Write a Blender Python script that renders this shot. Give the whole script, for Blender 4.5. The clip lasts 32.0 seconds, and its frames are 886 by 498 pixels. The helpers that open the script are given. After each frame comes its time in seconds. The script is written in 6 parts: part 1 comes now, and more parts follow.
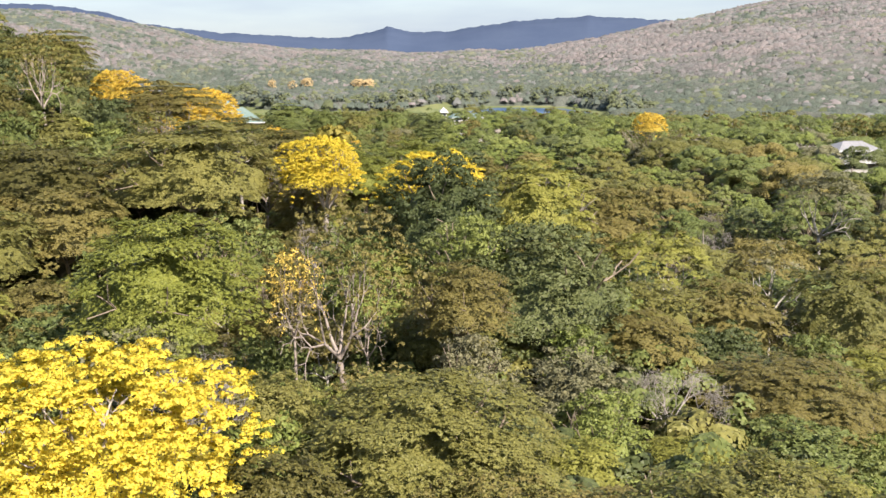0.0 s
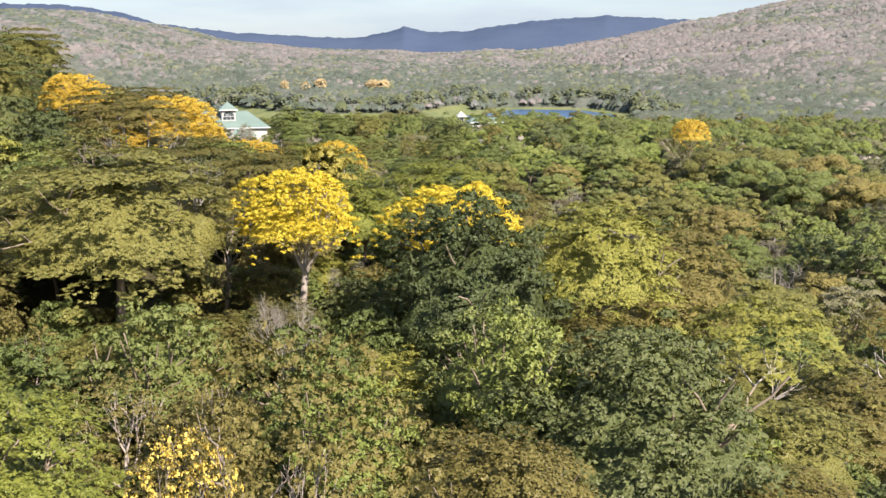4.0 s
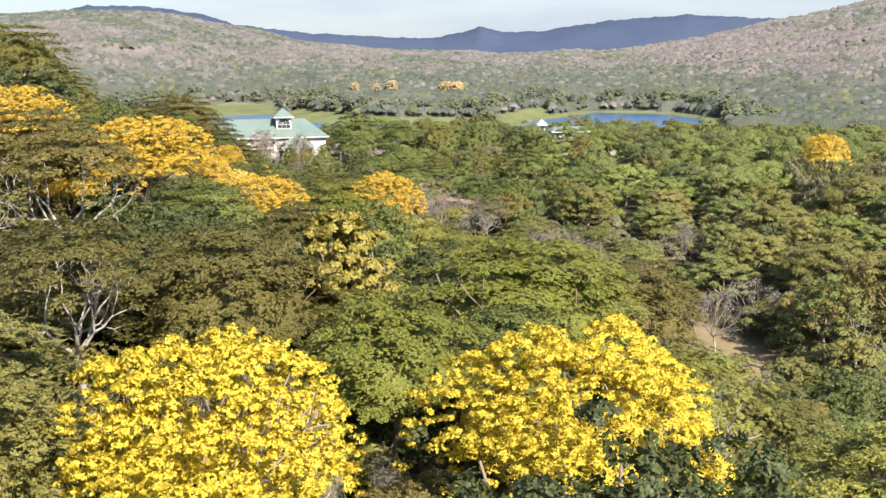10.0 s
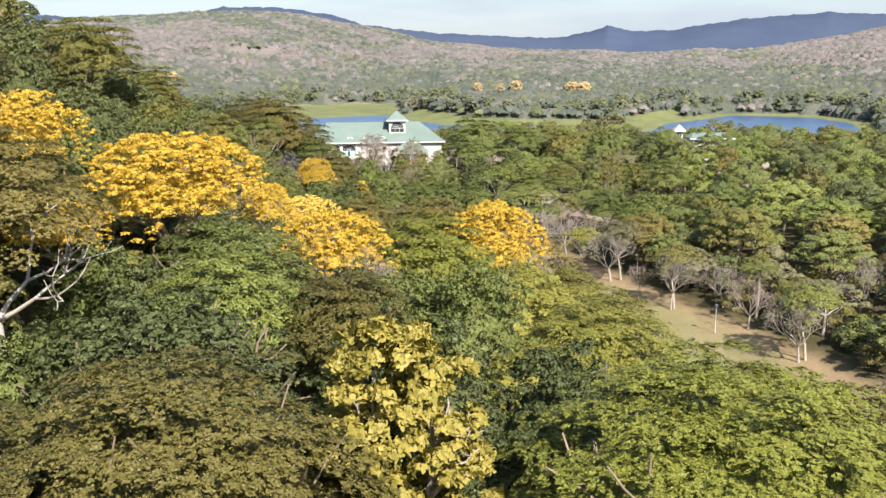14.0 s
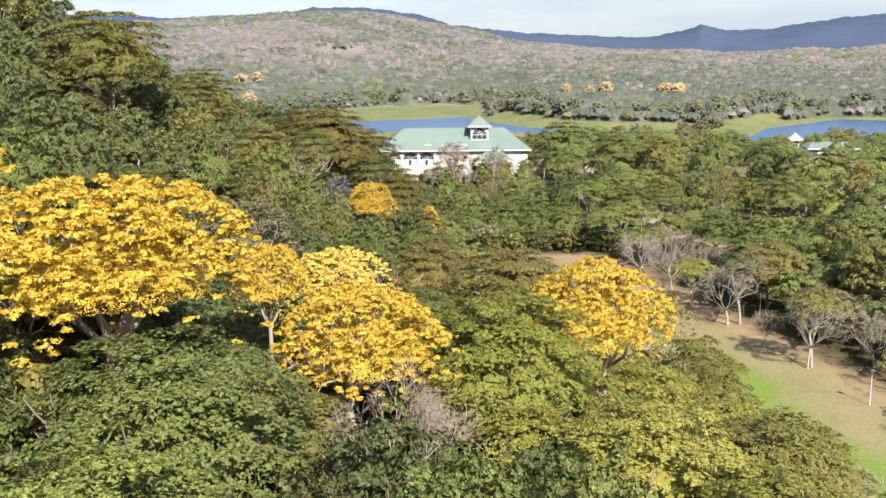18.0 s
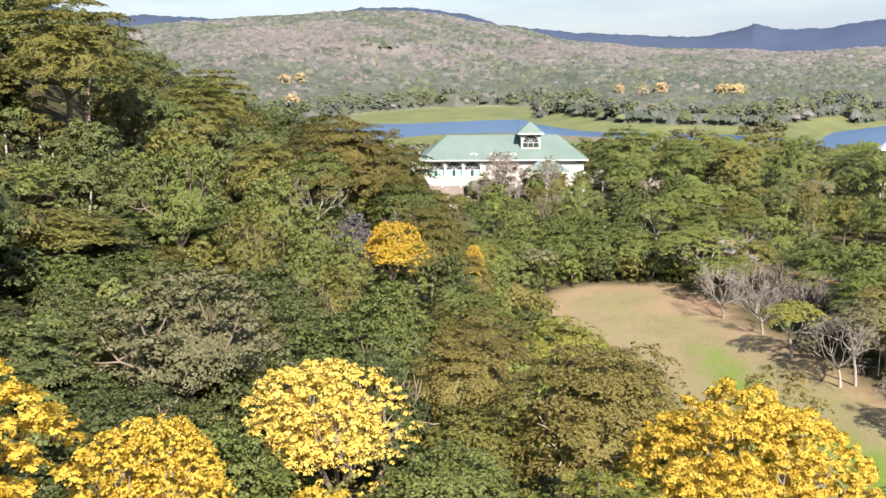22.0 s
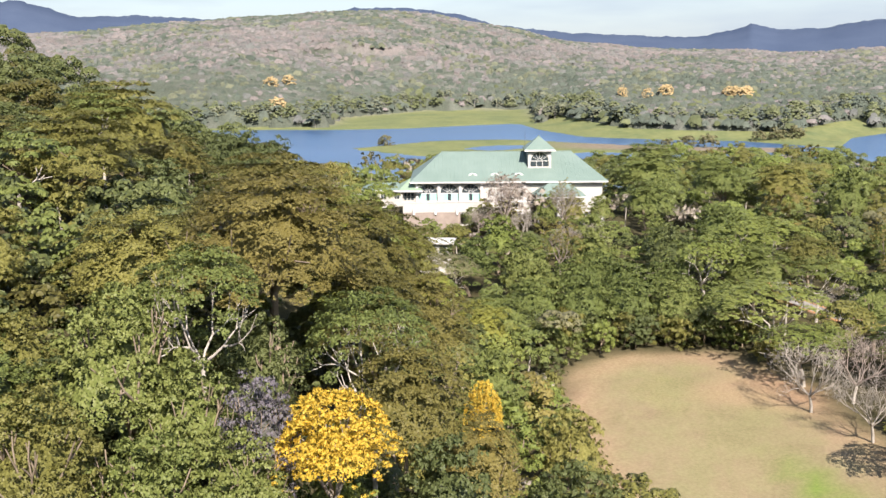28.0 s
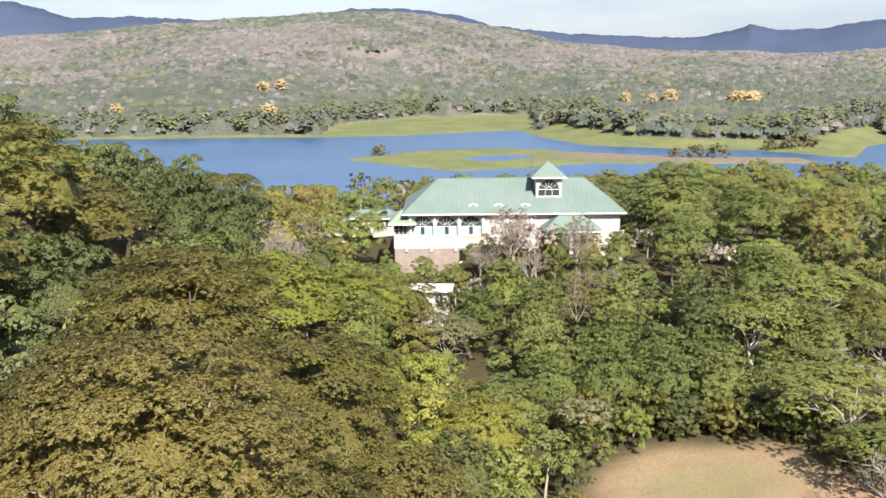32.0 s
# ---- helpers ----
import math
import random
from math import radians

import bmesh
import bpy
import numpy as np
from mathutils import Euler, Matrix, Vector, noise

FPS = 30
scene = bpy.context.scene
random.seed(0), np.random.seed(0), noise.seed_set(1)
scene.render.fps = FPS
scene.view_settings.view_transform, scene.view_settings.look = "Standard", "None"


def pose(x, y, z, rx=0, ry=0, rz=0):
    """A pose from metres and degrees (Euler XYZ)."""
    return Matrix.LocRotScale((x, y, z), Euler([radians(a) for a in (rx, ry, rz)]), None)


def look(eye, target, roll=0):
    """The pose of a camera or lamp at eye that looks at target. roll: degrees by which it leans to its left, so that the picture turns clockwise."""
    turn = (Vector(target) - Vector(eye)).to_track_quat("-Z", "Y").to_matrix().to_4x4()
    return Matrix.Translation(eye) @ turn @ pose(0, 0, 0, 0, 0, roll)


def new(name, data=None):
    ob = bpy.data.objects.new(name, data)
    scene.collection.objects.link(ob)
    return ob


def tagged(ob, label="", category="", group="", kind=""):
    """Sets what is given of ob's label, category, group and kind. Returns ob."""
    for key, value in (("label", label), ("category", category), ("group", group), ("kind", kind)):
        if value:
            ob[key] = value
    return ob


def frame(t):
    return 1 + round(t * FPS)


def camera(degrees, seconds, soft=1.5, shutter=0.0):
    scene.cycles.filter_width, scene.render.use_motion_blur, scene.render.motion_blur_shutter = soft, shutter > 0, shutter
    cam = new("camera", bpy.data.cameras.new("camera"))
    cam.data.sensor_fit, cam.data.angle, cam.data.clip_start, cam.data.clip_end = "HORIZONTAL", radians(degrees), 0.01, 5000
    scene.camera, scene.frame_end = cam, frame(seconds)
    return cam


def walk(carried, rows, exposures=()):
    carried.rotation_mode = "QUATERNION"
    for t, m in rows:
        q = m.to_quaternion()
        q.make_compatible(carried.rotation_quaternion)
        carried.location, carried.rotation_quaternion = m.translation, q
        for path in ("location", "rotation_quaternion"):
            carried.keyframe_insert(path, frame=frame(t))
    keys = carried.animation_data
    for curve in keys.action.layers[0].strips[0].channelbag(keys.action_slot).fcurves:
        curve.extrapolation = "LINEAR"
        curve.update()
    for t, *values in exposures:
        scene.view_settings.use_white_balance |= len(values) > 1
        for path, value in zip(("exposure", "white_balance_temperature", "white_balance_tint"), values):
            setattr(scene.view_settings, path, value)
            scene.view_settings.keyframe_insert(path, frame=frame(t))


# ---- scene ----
cam = camera(49.3, 32.0)
# the flight: seconds, eye, turn
PATH = [
    (0, 0.00, 0.00, 50.00, 78.39, -0.00, 0.00),
    (0.5, -0.04, 3.16, 49.98, 78.39, 0.00, -0.01),
    (1, -0.08, 6.30, 49.97, 78.39, 0.01, -0.00),
    (1.5, -0.14, 9.44, 49.96, 78.39, 0.01, 0.02),
    (2, -0.20, 12.61, 49.94, 78.39, 0.01, 0.27),
    (2.5, -0.24, 15.81, 49.95, 78.39, 0.01, 0.54),
    (3, -0.30, 18.98, 49.95, 78.39, 0.02, 0.72),
    (3.5, -0.36, 22.17, 49.98, 78.39, 0.02, 0.83),
    (5.5, -0.76, 34.62, 50.00, 78.39, 0.03, 1.44),
    (6, -0.90, 37.74, 49.99, 78.39, 0.04, 1.54),
    (6.5, -1.02, 40.90, 49.99, 78.39, 0.05, 1.75),
    (7, -1.18, 44.08, 49.96, 78.39, 0.06, 2.19),
    (7.5, -1.34, 47.25, 49.96, 78.40, 0.07, 2.61),
    (8, -1.52, 50.44, 49.99, 78.40, 0.08, 3.09),
    (8.5, -1.70, 53.66, 50.05, 78.40, 0.09, 3.61),
    (9, -1.88, 56.86, 50.11, 78.40, 0.10, 4.17),
    (9.5, -2.10, 60.11, 50.11, 78.41, 0.11, 4.74),
    (10, -2.32, 63.32, 50.15, 78.41, 0.12, 5.34),
    (10.5, -2.58, 66.53, 50.14, 78.41, 0.13, 6.08),
    (11, -2.88, 69.75, 50.12, 78.41, 0.14, 7.14),
    (11.5, -3.18, 72.90, 50.04, 78.42, 0.15, 8.37),
    (12, -3.48, 76.02, 49.90, 78.42, 0.16, 9.47),
    (12.5, -3.82, 79.11, 49.83, 78.42, 0.17, 10.45),
    (13, -4.18, 82.20, 49.74, 78.42, 0.18, 11.27),
    (13.5, -4.64, 85.27, 49.68, 78.42, 0.19, 12.05),
    (14, -5.14, 88.38, 49.69, 78.42, 0.20, 12.65),
    (14.5, -5.68, 91.43, 49.64, 78.43, 0.21, 13.25),
    (16.5, -8.22, 103.43, 49.62, 78.43, 0.24, 15.90),
    (17, -8.98, 106.41, 49.61, 78.43, 0.25, 16.60),
    (17.5, -9.76, 109.41, 49.59, 78.44, 0.26, 17.18),
    (18, -10.60, 112.40, 49.61, 78.44, 0.27, 17.74),
    (18.5, -11.44, 115.35, 49.61, 78.44, 0.28, 18.28),
    (19, -12.32, 118.32, 49.63, 78.44, 0.29, 18.81),
    (19.5, -13.22, 121.24, 49.60, 78.44, 0.29, 19.29),
    (20, -14.16, 124.18, 49.58, 78.45, 0.30, 19.69),
    (20.5, -15.12, 127.11, 49.53, 78.45, 0.31, 19.99),
    (21, -16.12, 130.03, 49.47, 78.45, 0.32, 20.25),
    (21.5, -17.16, 132.95, 49.46, 78.46, 0.33, 20.45),
    (22, -18.20, 135.87, 49.44, 78.46, 0.34, 20.52),
    (22.5, -19.25, 138.79, 49.41, 78.47, 0.35, 20.50),
    (23, -20.31, 141.68, 49.36, 78.47, 0.36, 20.47),
    (23.5, -21.35, 144.54, 49.32, 78.47, 0.36, 20.45),
    (24, -22.43, 147.39, 49.26, 78.47, 0.37, 20.41),
    (24.5, -23.49, 150.25, 49.25, 78.48, 0.38, 20.41),
    (25, -24.51, 153.10, 49.28, 78.48, 0.38, 20.38),
    (25.5, -25.55, 155.98, 49.33, 78.48, 0.39, 20.36),
    (27.5, -29.86, 167.80, 49.64, 78.49, 0.41, 20.24),
    (28, -30.89, 170.74, 49.81, 78.49, 0.42, 20.21),
    (28.5, -31.91, 173.67, 50.05, 78.49, 0.42, 20.19),
    (29, -32.96, 176.59, 50.32, 78.49, 0.43, 20.17),
    (29.5, -34.01, 179.51, 50.58, 78.49, 0.44, 20.13),
    (30, -35.06, 182.41, 50.88, 78.50, 0.44, 20.11),
    (30.5, -36.10, 185.34, 51.19, 78.50, 0.45, 20.08),
    (31, -37.17, 188.25, 51.53, 78.50, 0.45, 20.05),
    (31.5, -38.22, 191.18, 51.97, 78.50, 0.46, 20.05),
    (32, -39.28, 194.09, 52.41, 78.50, 0.47, 20.05),
]
walk(cam, [(t, pose(x, y, z, rx, ry, rz)) for t, x, y, z, rx, ry, rz in PATH])

# ---- sky, sun ----
SUN_TO = Vector((0.60, -0.76, 0.86)).normalized()
world = bpy.data.worlds.new("sky")
scene.world = world
world.use_nodes = True
wn, wl = world.node_tree.nodes, world.node_tree.links
wn.clear()
w_out, w_bg, w_sky = wn.new("ShaderNodeOutputWorld"), wn.new("ShaderNodeBackground"), wn.new("ShaderNodeTexSky")
w_sky.sky_type, w_sky.sun_disc = "NISHITA", False
w_sky.sun_elevation = math.asin(SUN_TO.z)
w_sky.sun_rotation = math.atan2(SUN_TO.x, SUN_TO.y)
w_sky.air_density, w_sky.dust_density, w_sky.ozone_density = 1.0, 1.0, 1.5
w_bg.inputs["Strength"].default_value = 0.097
# thin high cloud over the sky
w_tc, w_map, w_noise, w_ramp, w_mix = (wn.new("ShaderNodeTexCoord"), wn.new("ShaderNodeMapping"), wn.new("ShaderNodeTexNoise"),
                                       wn.new("ShaderNodeValToRGB"), wn.new("ShaderNodeMixRGB"))
w_map.inputs["Scale"].default_value = (1.6, 1.6, 9.0)
w_noise.inputs["Scale"].default_value, w_noise.inputs["Detail"].default_value = 3.0, 6.0
w_ramp.color_ramp.elements[0].position, w_ramp.color_ramp.elements[1].position = 0.42, 0.75
w_ramp.color_ramp.elements[0].color, w_ramp.color_ramp.elements[1].color = (0.72, 0.72, 0.72, 1), (0.92, 0.92, 0.92, 1)
w_mix.inputs[2].default_value = (2.1, 2.45, 3.0, 1)
wl.new(w_tc.outputs["Generated"], w_map.inputs["Vector"])
wl.new(w_map.outputs[0], w_noise.inputs["Vector"])
wl.new(w_noise.outputs["Fac"], w_ramp.inputs[0])
w_xyz, w_fade, w_part = wn.new("ShaderNodeSeparateXYZ"), wn.new("ShaderNodeMapRange"), wn.new("ShaderNodeMath")
wl.new(w_tc.outputs["Generated"], w_xyz.inputs[0])
wl.new(w_xyz.outputs[2], w_fade.inputs["Value"])
w_fade.inputs["From Min"].default_value, w_fade.inputs["From Max"].default_value = 0.12, 0.60
w_fade.inputs["To Min"].default_value, w_fade.inputs["To Max"].default_value = 1.0, 0.18
w_part.operation = "MULTIPLY"
wl.new(w_ramp.outputs[0], w_part.inputs[0])
wl.new(w_fade.outputs[0], w_part.inputs[1])
wl.new(w_part.outputs[0], w_mix.inputs[0])
wl.new(w_sky.outputs[0], w_mix.inputs[1])
wl.new(w_mix.outputs[0], w_bg.inputs["Color"])
wl.new(w_bg.outputs[0], w_out.inputs["Surface"])
sun_data = bpy.data.lights.new("sun", "SUN")
sun_data.energy, sun_data.angle, sun_data.color = 5.0, radians(0.53), (1.0, 0.905, 0.82)
sun = new("sun", sun_data)
sun.matrix_world = look(SUN_TO * 100, (0, 0, 0))
scene.view_settings.exposure = 1.47

# ---- materials ----


class Nodes:
    """A short hand for building one node material."""

    def __init__(self, name):
        self.m = bpy.data.materials.new(name)
        self.m.use_nodes = True
        self.n, self.l = self.m.node_tree.nodes, self.m.node_tree.links
        self.n.clear()
        self.out = self.n.new("ShaderNodeOutputMaterial")

    def add(self, kind, **inputs):
        node = self.n.new(kind)
        for key, value in inputs.items():
            socket = node.inputs[int(key[1:])] if key[0] == "i" and key[1:].isdigit() else node.inputs[key.replace("_", " ")]
            if isinstance(value, bpy.types.NodeSocket):
                self.l.new(value, socket)
            else:
                socket.default_value = value
        return node

    def noise(self, scale, detail=4.0, rough=0.55, vector=None):
        node = self.add("ShaderNodeTexNoise", Scale=scale, Detail=detail, Roughness=rough)
        if vector is not None:
            self.l.new(vector, node.inputs["Vector"])
        return node.outputs["Fac"]

    def coords(self, which="Object"):
        return self.n.new("ShaderNodeTexCoord").outputs[which]

    def place(self):
        return self.n.new("ShaderNodeNewGeometry").outputs["Position"]

    def ramp(self, fac, *stops):
        node = self.add("ShaderNodeValToRGB")
        self.l.new(fac, node.inputs[0])
        e = node.color_ramp.elements
        while len(e) < len(stops):
            e.new(0.5)
        for k, (pos, col) in zip(e, stops):
            k.position = pos
            k.color = (*col, 1) if len(col) == 3 else col
        return node.outputs[0]

    def mix(self, fac, a, b, blend="MIX"):
        node = self.n.new("ShaderNodeMixRGB")
        node.blend_type = blend
        for socket, v in zip(node.inputs, (fac, a, b)):
            if isinstance(v, bpy.types.NodeSocket):
                self.l.new(v, socket)
            elif isinstance(v, tuple):
                socket.default_value = (*v, 1)
            else:
                socket.default_value = v
        return node.outputs[0]

    def math(self, op, a, b=0.0):
        node = self.n.new("ShaderNodeMath")
        node.operation = op
        for socket, v in zip(node.inputs, (a, b)):
            if isinstance(v, bpy.types.NodeSocket):
                self.l.new(v, socket)
            else:
                socket.default_value = v
        return node.outputs[0]

    def bump(self, height, strength=0.3, distance=0.05):
        return self.add("ShaderNodeBump", Strength=strength, Distance=distance, Height=height).outputs[0]

    def surface(self, color, rough=0.7, metal=0.0, normal=None, spec=0.4):
        node = self.add("ShaderNodeBsdfPrincipled", Base_Color=color if isinstance(color, bpy.types.NodeSocket) else (*color, 1), Roughness=rough, Metallic=metal)
        node.inputs["Specular IOR Level"].default_value = spec
        if normal is not None:
            self.l.new(normal, node.inputs["Normal"])
        return node.outputs[0]

    def end(self, shader):
        self.l.new(shader, self.out.inputs["Surface"])
        return self.m


def lace(k, shader, scale, cover):
    """Breaks a leaf spray up into leaflets: gaps between them, ragged towards the rim."""
    gaps = k.noise(scale * 0.36, 4.0, 0.75, k.place())
    rim = k.n.new("ShaderNodeAttribute")
    rim.attribute_name = "rim"
    xyz = k.add("ShaderNodeSeparateXYZ", Vector=rim.outputs["Vector"])
    edge = k.math("ADD", k.math("ABSOLUTE", xyz.outputs[0]), k.math("ABSOLUTE", xyz.outputs[1]))
    limit = k.math("ADD", k.math("MULTIPLY", k.math("MULTIPLY", edge, edge), 0.27), cover - 0.07)
    solid = k.math("GREATER_THAN", gaps, limit)
    return k.add("ShaderNodeMixShader", i0=solid, i1=k.add("ShaderNodeBsdfTransparent").outputs[0], i2=shader).outputs[0]


def leaflets(k, body, glow, lit, scale, cover, colour_of):
    """Foliage out of single leaflets: each has its own tone and tilt, with gaps between, more of them towards a spray's rim."""
    cells = k.add("ShaderNodeTexVoronoi", Scale=scale, Vector=k.place())
    rim = k.n.new("ShaderNodeAttribute")
    rim.attribute_name = "rim"
    xyz = k.add("ShaderNodeSeparateXYZ", Vector=rim.outputs["Vector"])
    edge = k.math("ADD", k.math("ABSOLUTE", xyz.outputs[0]), k.math("ABSOLUTE", xyz.outputs[1]))
    limit = k.math("SUBTRACT", cover, k.math("MULTIPLY", k.math("MULTIPLY", edge, edge), 0.36))
    solid = k.math("LESS_THAN", cells.outputs["Distance"], limit)
    own = k.add("ShaderNodeSeparateXYZ", Vector=cells.outputs["Color"])
    col = colour_of(own.outputs[0])
    tilt = k.n.new("ShaderNodeVectorMath")
    tilt.operation = "MULTIPLY_ADD"
    k.l.new(cells.outputs["Color"], tilt.inputs[0])
    tilt.inputs[1].default_value, tilt.inputs[2].default_value = (body, body, body), (-body / 2,) * 3
    bent = k.n.new("ShaderNodeVectorMath")
    k.l.new(tilt.outputs[0], bent.inputs[0])
    k.l.new(k.n.new("ShaderNodeNewGeometry").outputs["Normal"], bent.inputs[1])
    straight = k.n.new("ShaderNodeVectorMath")
    straight.operation = "NORMALIZE"
    k.l.new(bent.outputs[0], straight.inputs[0])
    leaf = k.surface(col, 0.55, spec=0.25, normal=straight.outputs[0])
    through_ = k.add("ShaderNodeBsdfTranslucent", Color=glow(col), Normal=straight.outputs[0]).outputs[0]
    both = k.add("ShaderNodeMixShader", i0=lit, i1=leaf, i2=through_).outputs[0]
    return k.end(k.add("ShaderNodeMixShader", i0=solid, i1=k.add("ShaderNodeBsdfTransparent").outputs[0], i2=both).outputs[0])


def leaf_material(name, low, mid, high, lit=0.30, patch=0.30, leaf=8.5, cover=0.74, tumble=1.15):
    """Foliage: each tree, spray and leaflet and broad patches differ in tone; light comes through."""
    k = Nodes(name)

    def tone(own):
        tree = k.add("ShaderNodeObjectInfo").outputs["Random"]
        spray = k.add("ShaderNodeNewGeometry").outputs["Random Per Island"]
        f = k.math("ADD", k.math("ADD", k.math("MULTIPLY", tree, 0.40), 0.0), k.math("MULTIPLY", spray, 0.08))
        f = k.math("ADD", f, k.math("MULTIPLY", k.math("SUBTRACT", k.noise(0.35, 2.0, 0.5, k.place()), 0.25), patch))
        return k.ramp(k.math("ADD", f, k.math("MULTIPLY", own, 0.32)), (0.1, low), (0.5, mid), (0.95, high))

    return leaflets(k, tumble, lambda col: k.mix(0.25, col, (0.26, 0.28, 0.05)), lit, leaf, cover, tone)


def flower_material(name, low, mid, high, lit=0.35, leaf=13.0, cover=0.72, tumble=1.0):
    k = Nodes(name)

    def tone(own):
        tree = k.add("ShaderNodeObjectInfo").outputs["Random"]
        spray = k.add("ShaderNodeNewGeometry").outputs["Random Per Island"]
        f = k.math("ADD", k.math("MULTIPLY", tree, 0.15), k.math("MULTIPLY", spray, 0.35))
        return k.ramp(k.math("ADD", f, k.math("MULTIPLY", own, 0.5)), (0.05, low), (0.4, mid), (0.95, high))

    return leaflets(k, tumble, lambda col: col, lit, leaf, cover, tone)


def hazy_hill_material(name, low, mid, high):
    """Crowns of far woods: broad tones with haze mixed in, and open twiggy tops."""
    k = Nodes(name)
    tree = k.add("ShaderNodeNewGeometry").outputs["Random Per Island"]
    patches = k.noise(0.02, 3.0, 0.55, k.place())
    f = k.math("ADD", k.math("MULTIPLY", tree, 0.5), k.math("MULTIPLY", k.math("SUBTRACT", patches, 0.2), 0.7))
    ruffle = k.noise(0.75, 4.0, 0.7, k.place())
    col = k.ramp(f, (0.1, low), (0.5, mid), (0.95, high))
    col = k.mix(1.0, col, k.ramp(ruffle, (0.35, (0.78, 0.78, 0.78)), (0.65, (1.15, 1.15, 1.15))), "MULTIPLY")
    return k.end(lace(k, k.surface(col, 0.8, spec=0.1, normal=k.bump(ruffle, 0.25, 1.0)), 1.3, 0.35))


def bark_material(name, dark, light):
    k = Nodes(name)
    n1, n2 = k.noise(1.3, 5, 0.6, k.coords()), k.noise(14, 4, 0.6, k.coords())
    tree = k.add("ShaderNodeObjectInfo").outputs["Random"]
    f = k.math("ADD", k.math("MULTIPLY", n1, 0.7), k.math("MULTIPLY", tree, 0.3))
    col = k.mix(0.35, k.ramp(f, (0.25, dark), (0.75, light)), k.ramp(n2, (0.3, dark), (0.7, light)))
    return k.end(k.surface(col, 0.85, normal=k.bump(n2, 0.5, 0.03), spec=0.2))


# foliage: name, tones from dark to light, share of light that comes through
TONES = {
    "spring": ("leaf_spring_green", (0.1, 0.113, 0.021), (0.16, 0.172, 0.03), (0.228, 0.233, 0.049), 0.26),
    "green": ("leaf_green", (0.06, 0.079, 0.023), (0.112, 0.134, 0.035), (0.178, 0.188, 0.058), 0.26),
    "bright": ("leaf_bright_green", (0.088, 0.118, 0.028), (0.158, 0.184, 0.042), (0.232, 0.246, 0.068), 0.26),
    "olive": ("leaf_olive", (0.092, 0.091, 0.025), (0.152, 0.144, 0.037), (0.218, 0.198, 0.057), 0.26),
    "dark": ("leaf_dark_green", (0.042, 0.055, 0.020), (0.079, 0.094, 0.032), (0.125, 0.134, 0.047), 0.26),
    "deep": ("leaf_deep_olive", (0.058, 0.055, 0.016), (0.099, 0.089, 0.024), (0.148, 0.128, 0.035), 0.26),
    "brown": ("leaf_brown_olive", (0.096, 0.082, 0.024), (0.156, 0.131, 0.037), (0.222, 0.18, 0.057), 0.26),
    "lime": ("leaf_yellow_green", (0.135, 0.138, 0.027), (0.212, 0.207, 0.041), (0.295, 0.276, 0.066), 0.26),
    "grey": ("leaf_grey_green", (0.092, 0.092, 0.046), (0.142, 0.134, 0.068), (0.196, 0.178, 0.098), 0.22),
    "dry": ("twig_grey_brown", (0.123, 0.104, 0.082), (0.184, 0.158, 0.126), (0.254, 0.222, 0.183), 0.1),
    "pink": ("twig_pink_grey", (0.136, 0.112, 0.090), (0.204, 0.170, 0.139), (0.272, 0.234, 0.194), 0.1),
}
FINE = ("spring", "olive", "brown", "deep", "lime")
LEAF = {key: leaf_material(*row, leaf=14.0 if key in FINE else 10.0) for key, row in TONES.items()}
# the same foliage where only clumps of leaves can be told apart
CLUMPS = {key: leaf_material(row[0] + "_clumps", *row[1:], leaf=4.6, cover=0.78, tumble=1.2) for key, row in TONES.items()}
LEAF.update({
    "lemon": flower_material("blossom_lemon", (0.46, 0.34, 0.026), (0.61, 0.48, 0.045), (0.68, 0.565, 0.09), 0.45),
    "gold": flower_material("blossom_golden", (0.42, 0.275, 0.032), (0.575, 0.40, 0.05), (0.64, 0.485, 0.10), 0.45),
    "ochre": flower_material("blossom_faded_yellow", (0.48, 0.32, 0.06), (0.68, 0.50, 0.10), (0.78, 0.64, 0.20)),
    "citron": flower_material("leaf_citron", (0.135, 0.135, 0.028), (0.235, 0.205, 0.040), (0.335, 0.280, 0.065), leaf=6.5, cover=0.80),
    "violet": flower_material("blossom_violet", (0.075, 0.085, 0.045), (0.130, 0.118, 0.125), (0.190, 0.165, 0.205)),
    # hill tones: dry-season colour, greyed and blued by haze put into them
    "far_green": hazy_hill_material("hill_green", (0.076, 0.083, 0.053), (0.114, 0.120, 0.079), (0.156, 0.161, 0.110)),
    "far_dark": hazy_hill_material("hill_dark_green", (0.052, 0.064, 0.05), (0.076, 0.09, 0.07), (0.106, 0.12, 0.096)),
    "far_grey": hazy_hill_material("hill_grey_green", (0.084, 0.087, 0.08), (0.118, 0.12, 0.11), (0.158, 0.16, 0.146)),
    "far_dry": hazy_hill_material("hill_bare_grey", (0.1, 0.094, 0.09), (0.136, 0.127, 0.12), (0.182, 0.17, 0.16)),
    "far_pink": hazy_hill_material("hill_bare_pink", (0.116, 0.102, 0.096), (0.158, 0.139, 0.13), (0.21, 0.184, 0.172)),
    "far_gold": hazy_hill_material("hill_blossom", (0.24, 0.175, 0.085), (0.30, 0.225, 0.115), (0.36, 0.275, 0.15)),
    "far_low": hazy_hill_material("hill_shore_green", (0.062, 0.072, 0.034), (0.095, 0.106, 0.052), (0.135, 0.145, 0.076)),
})
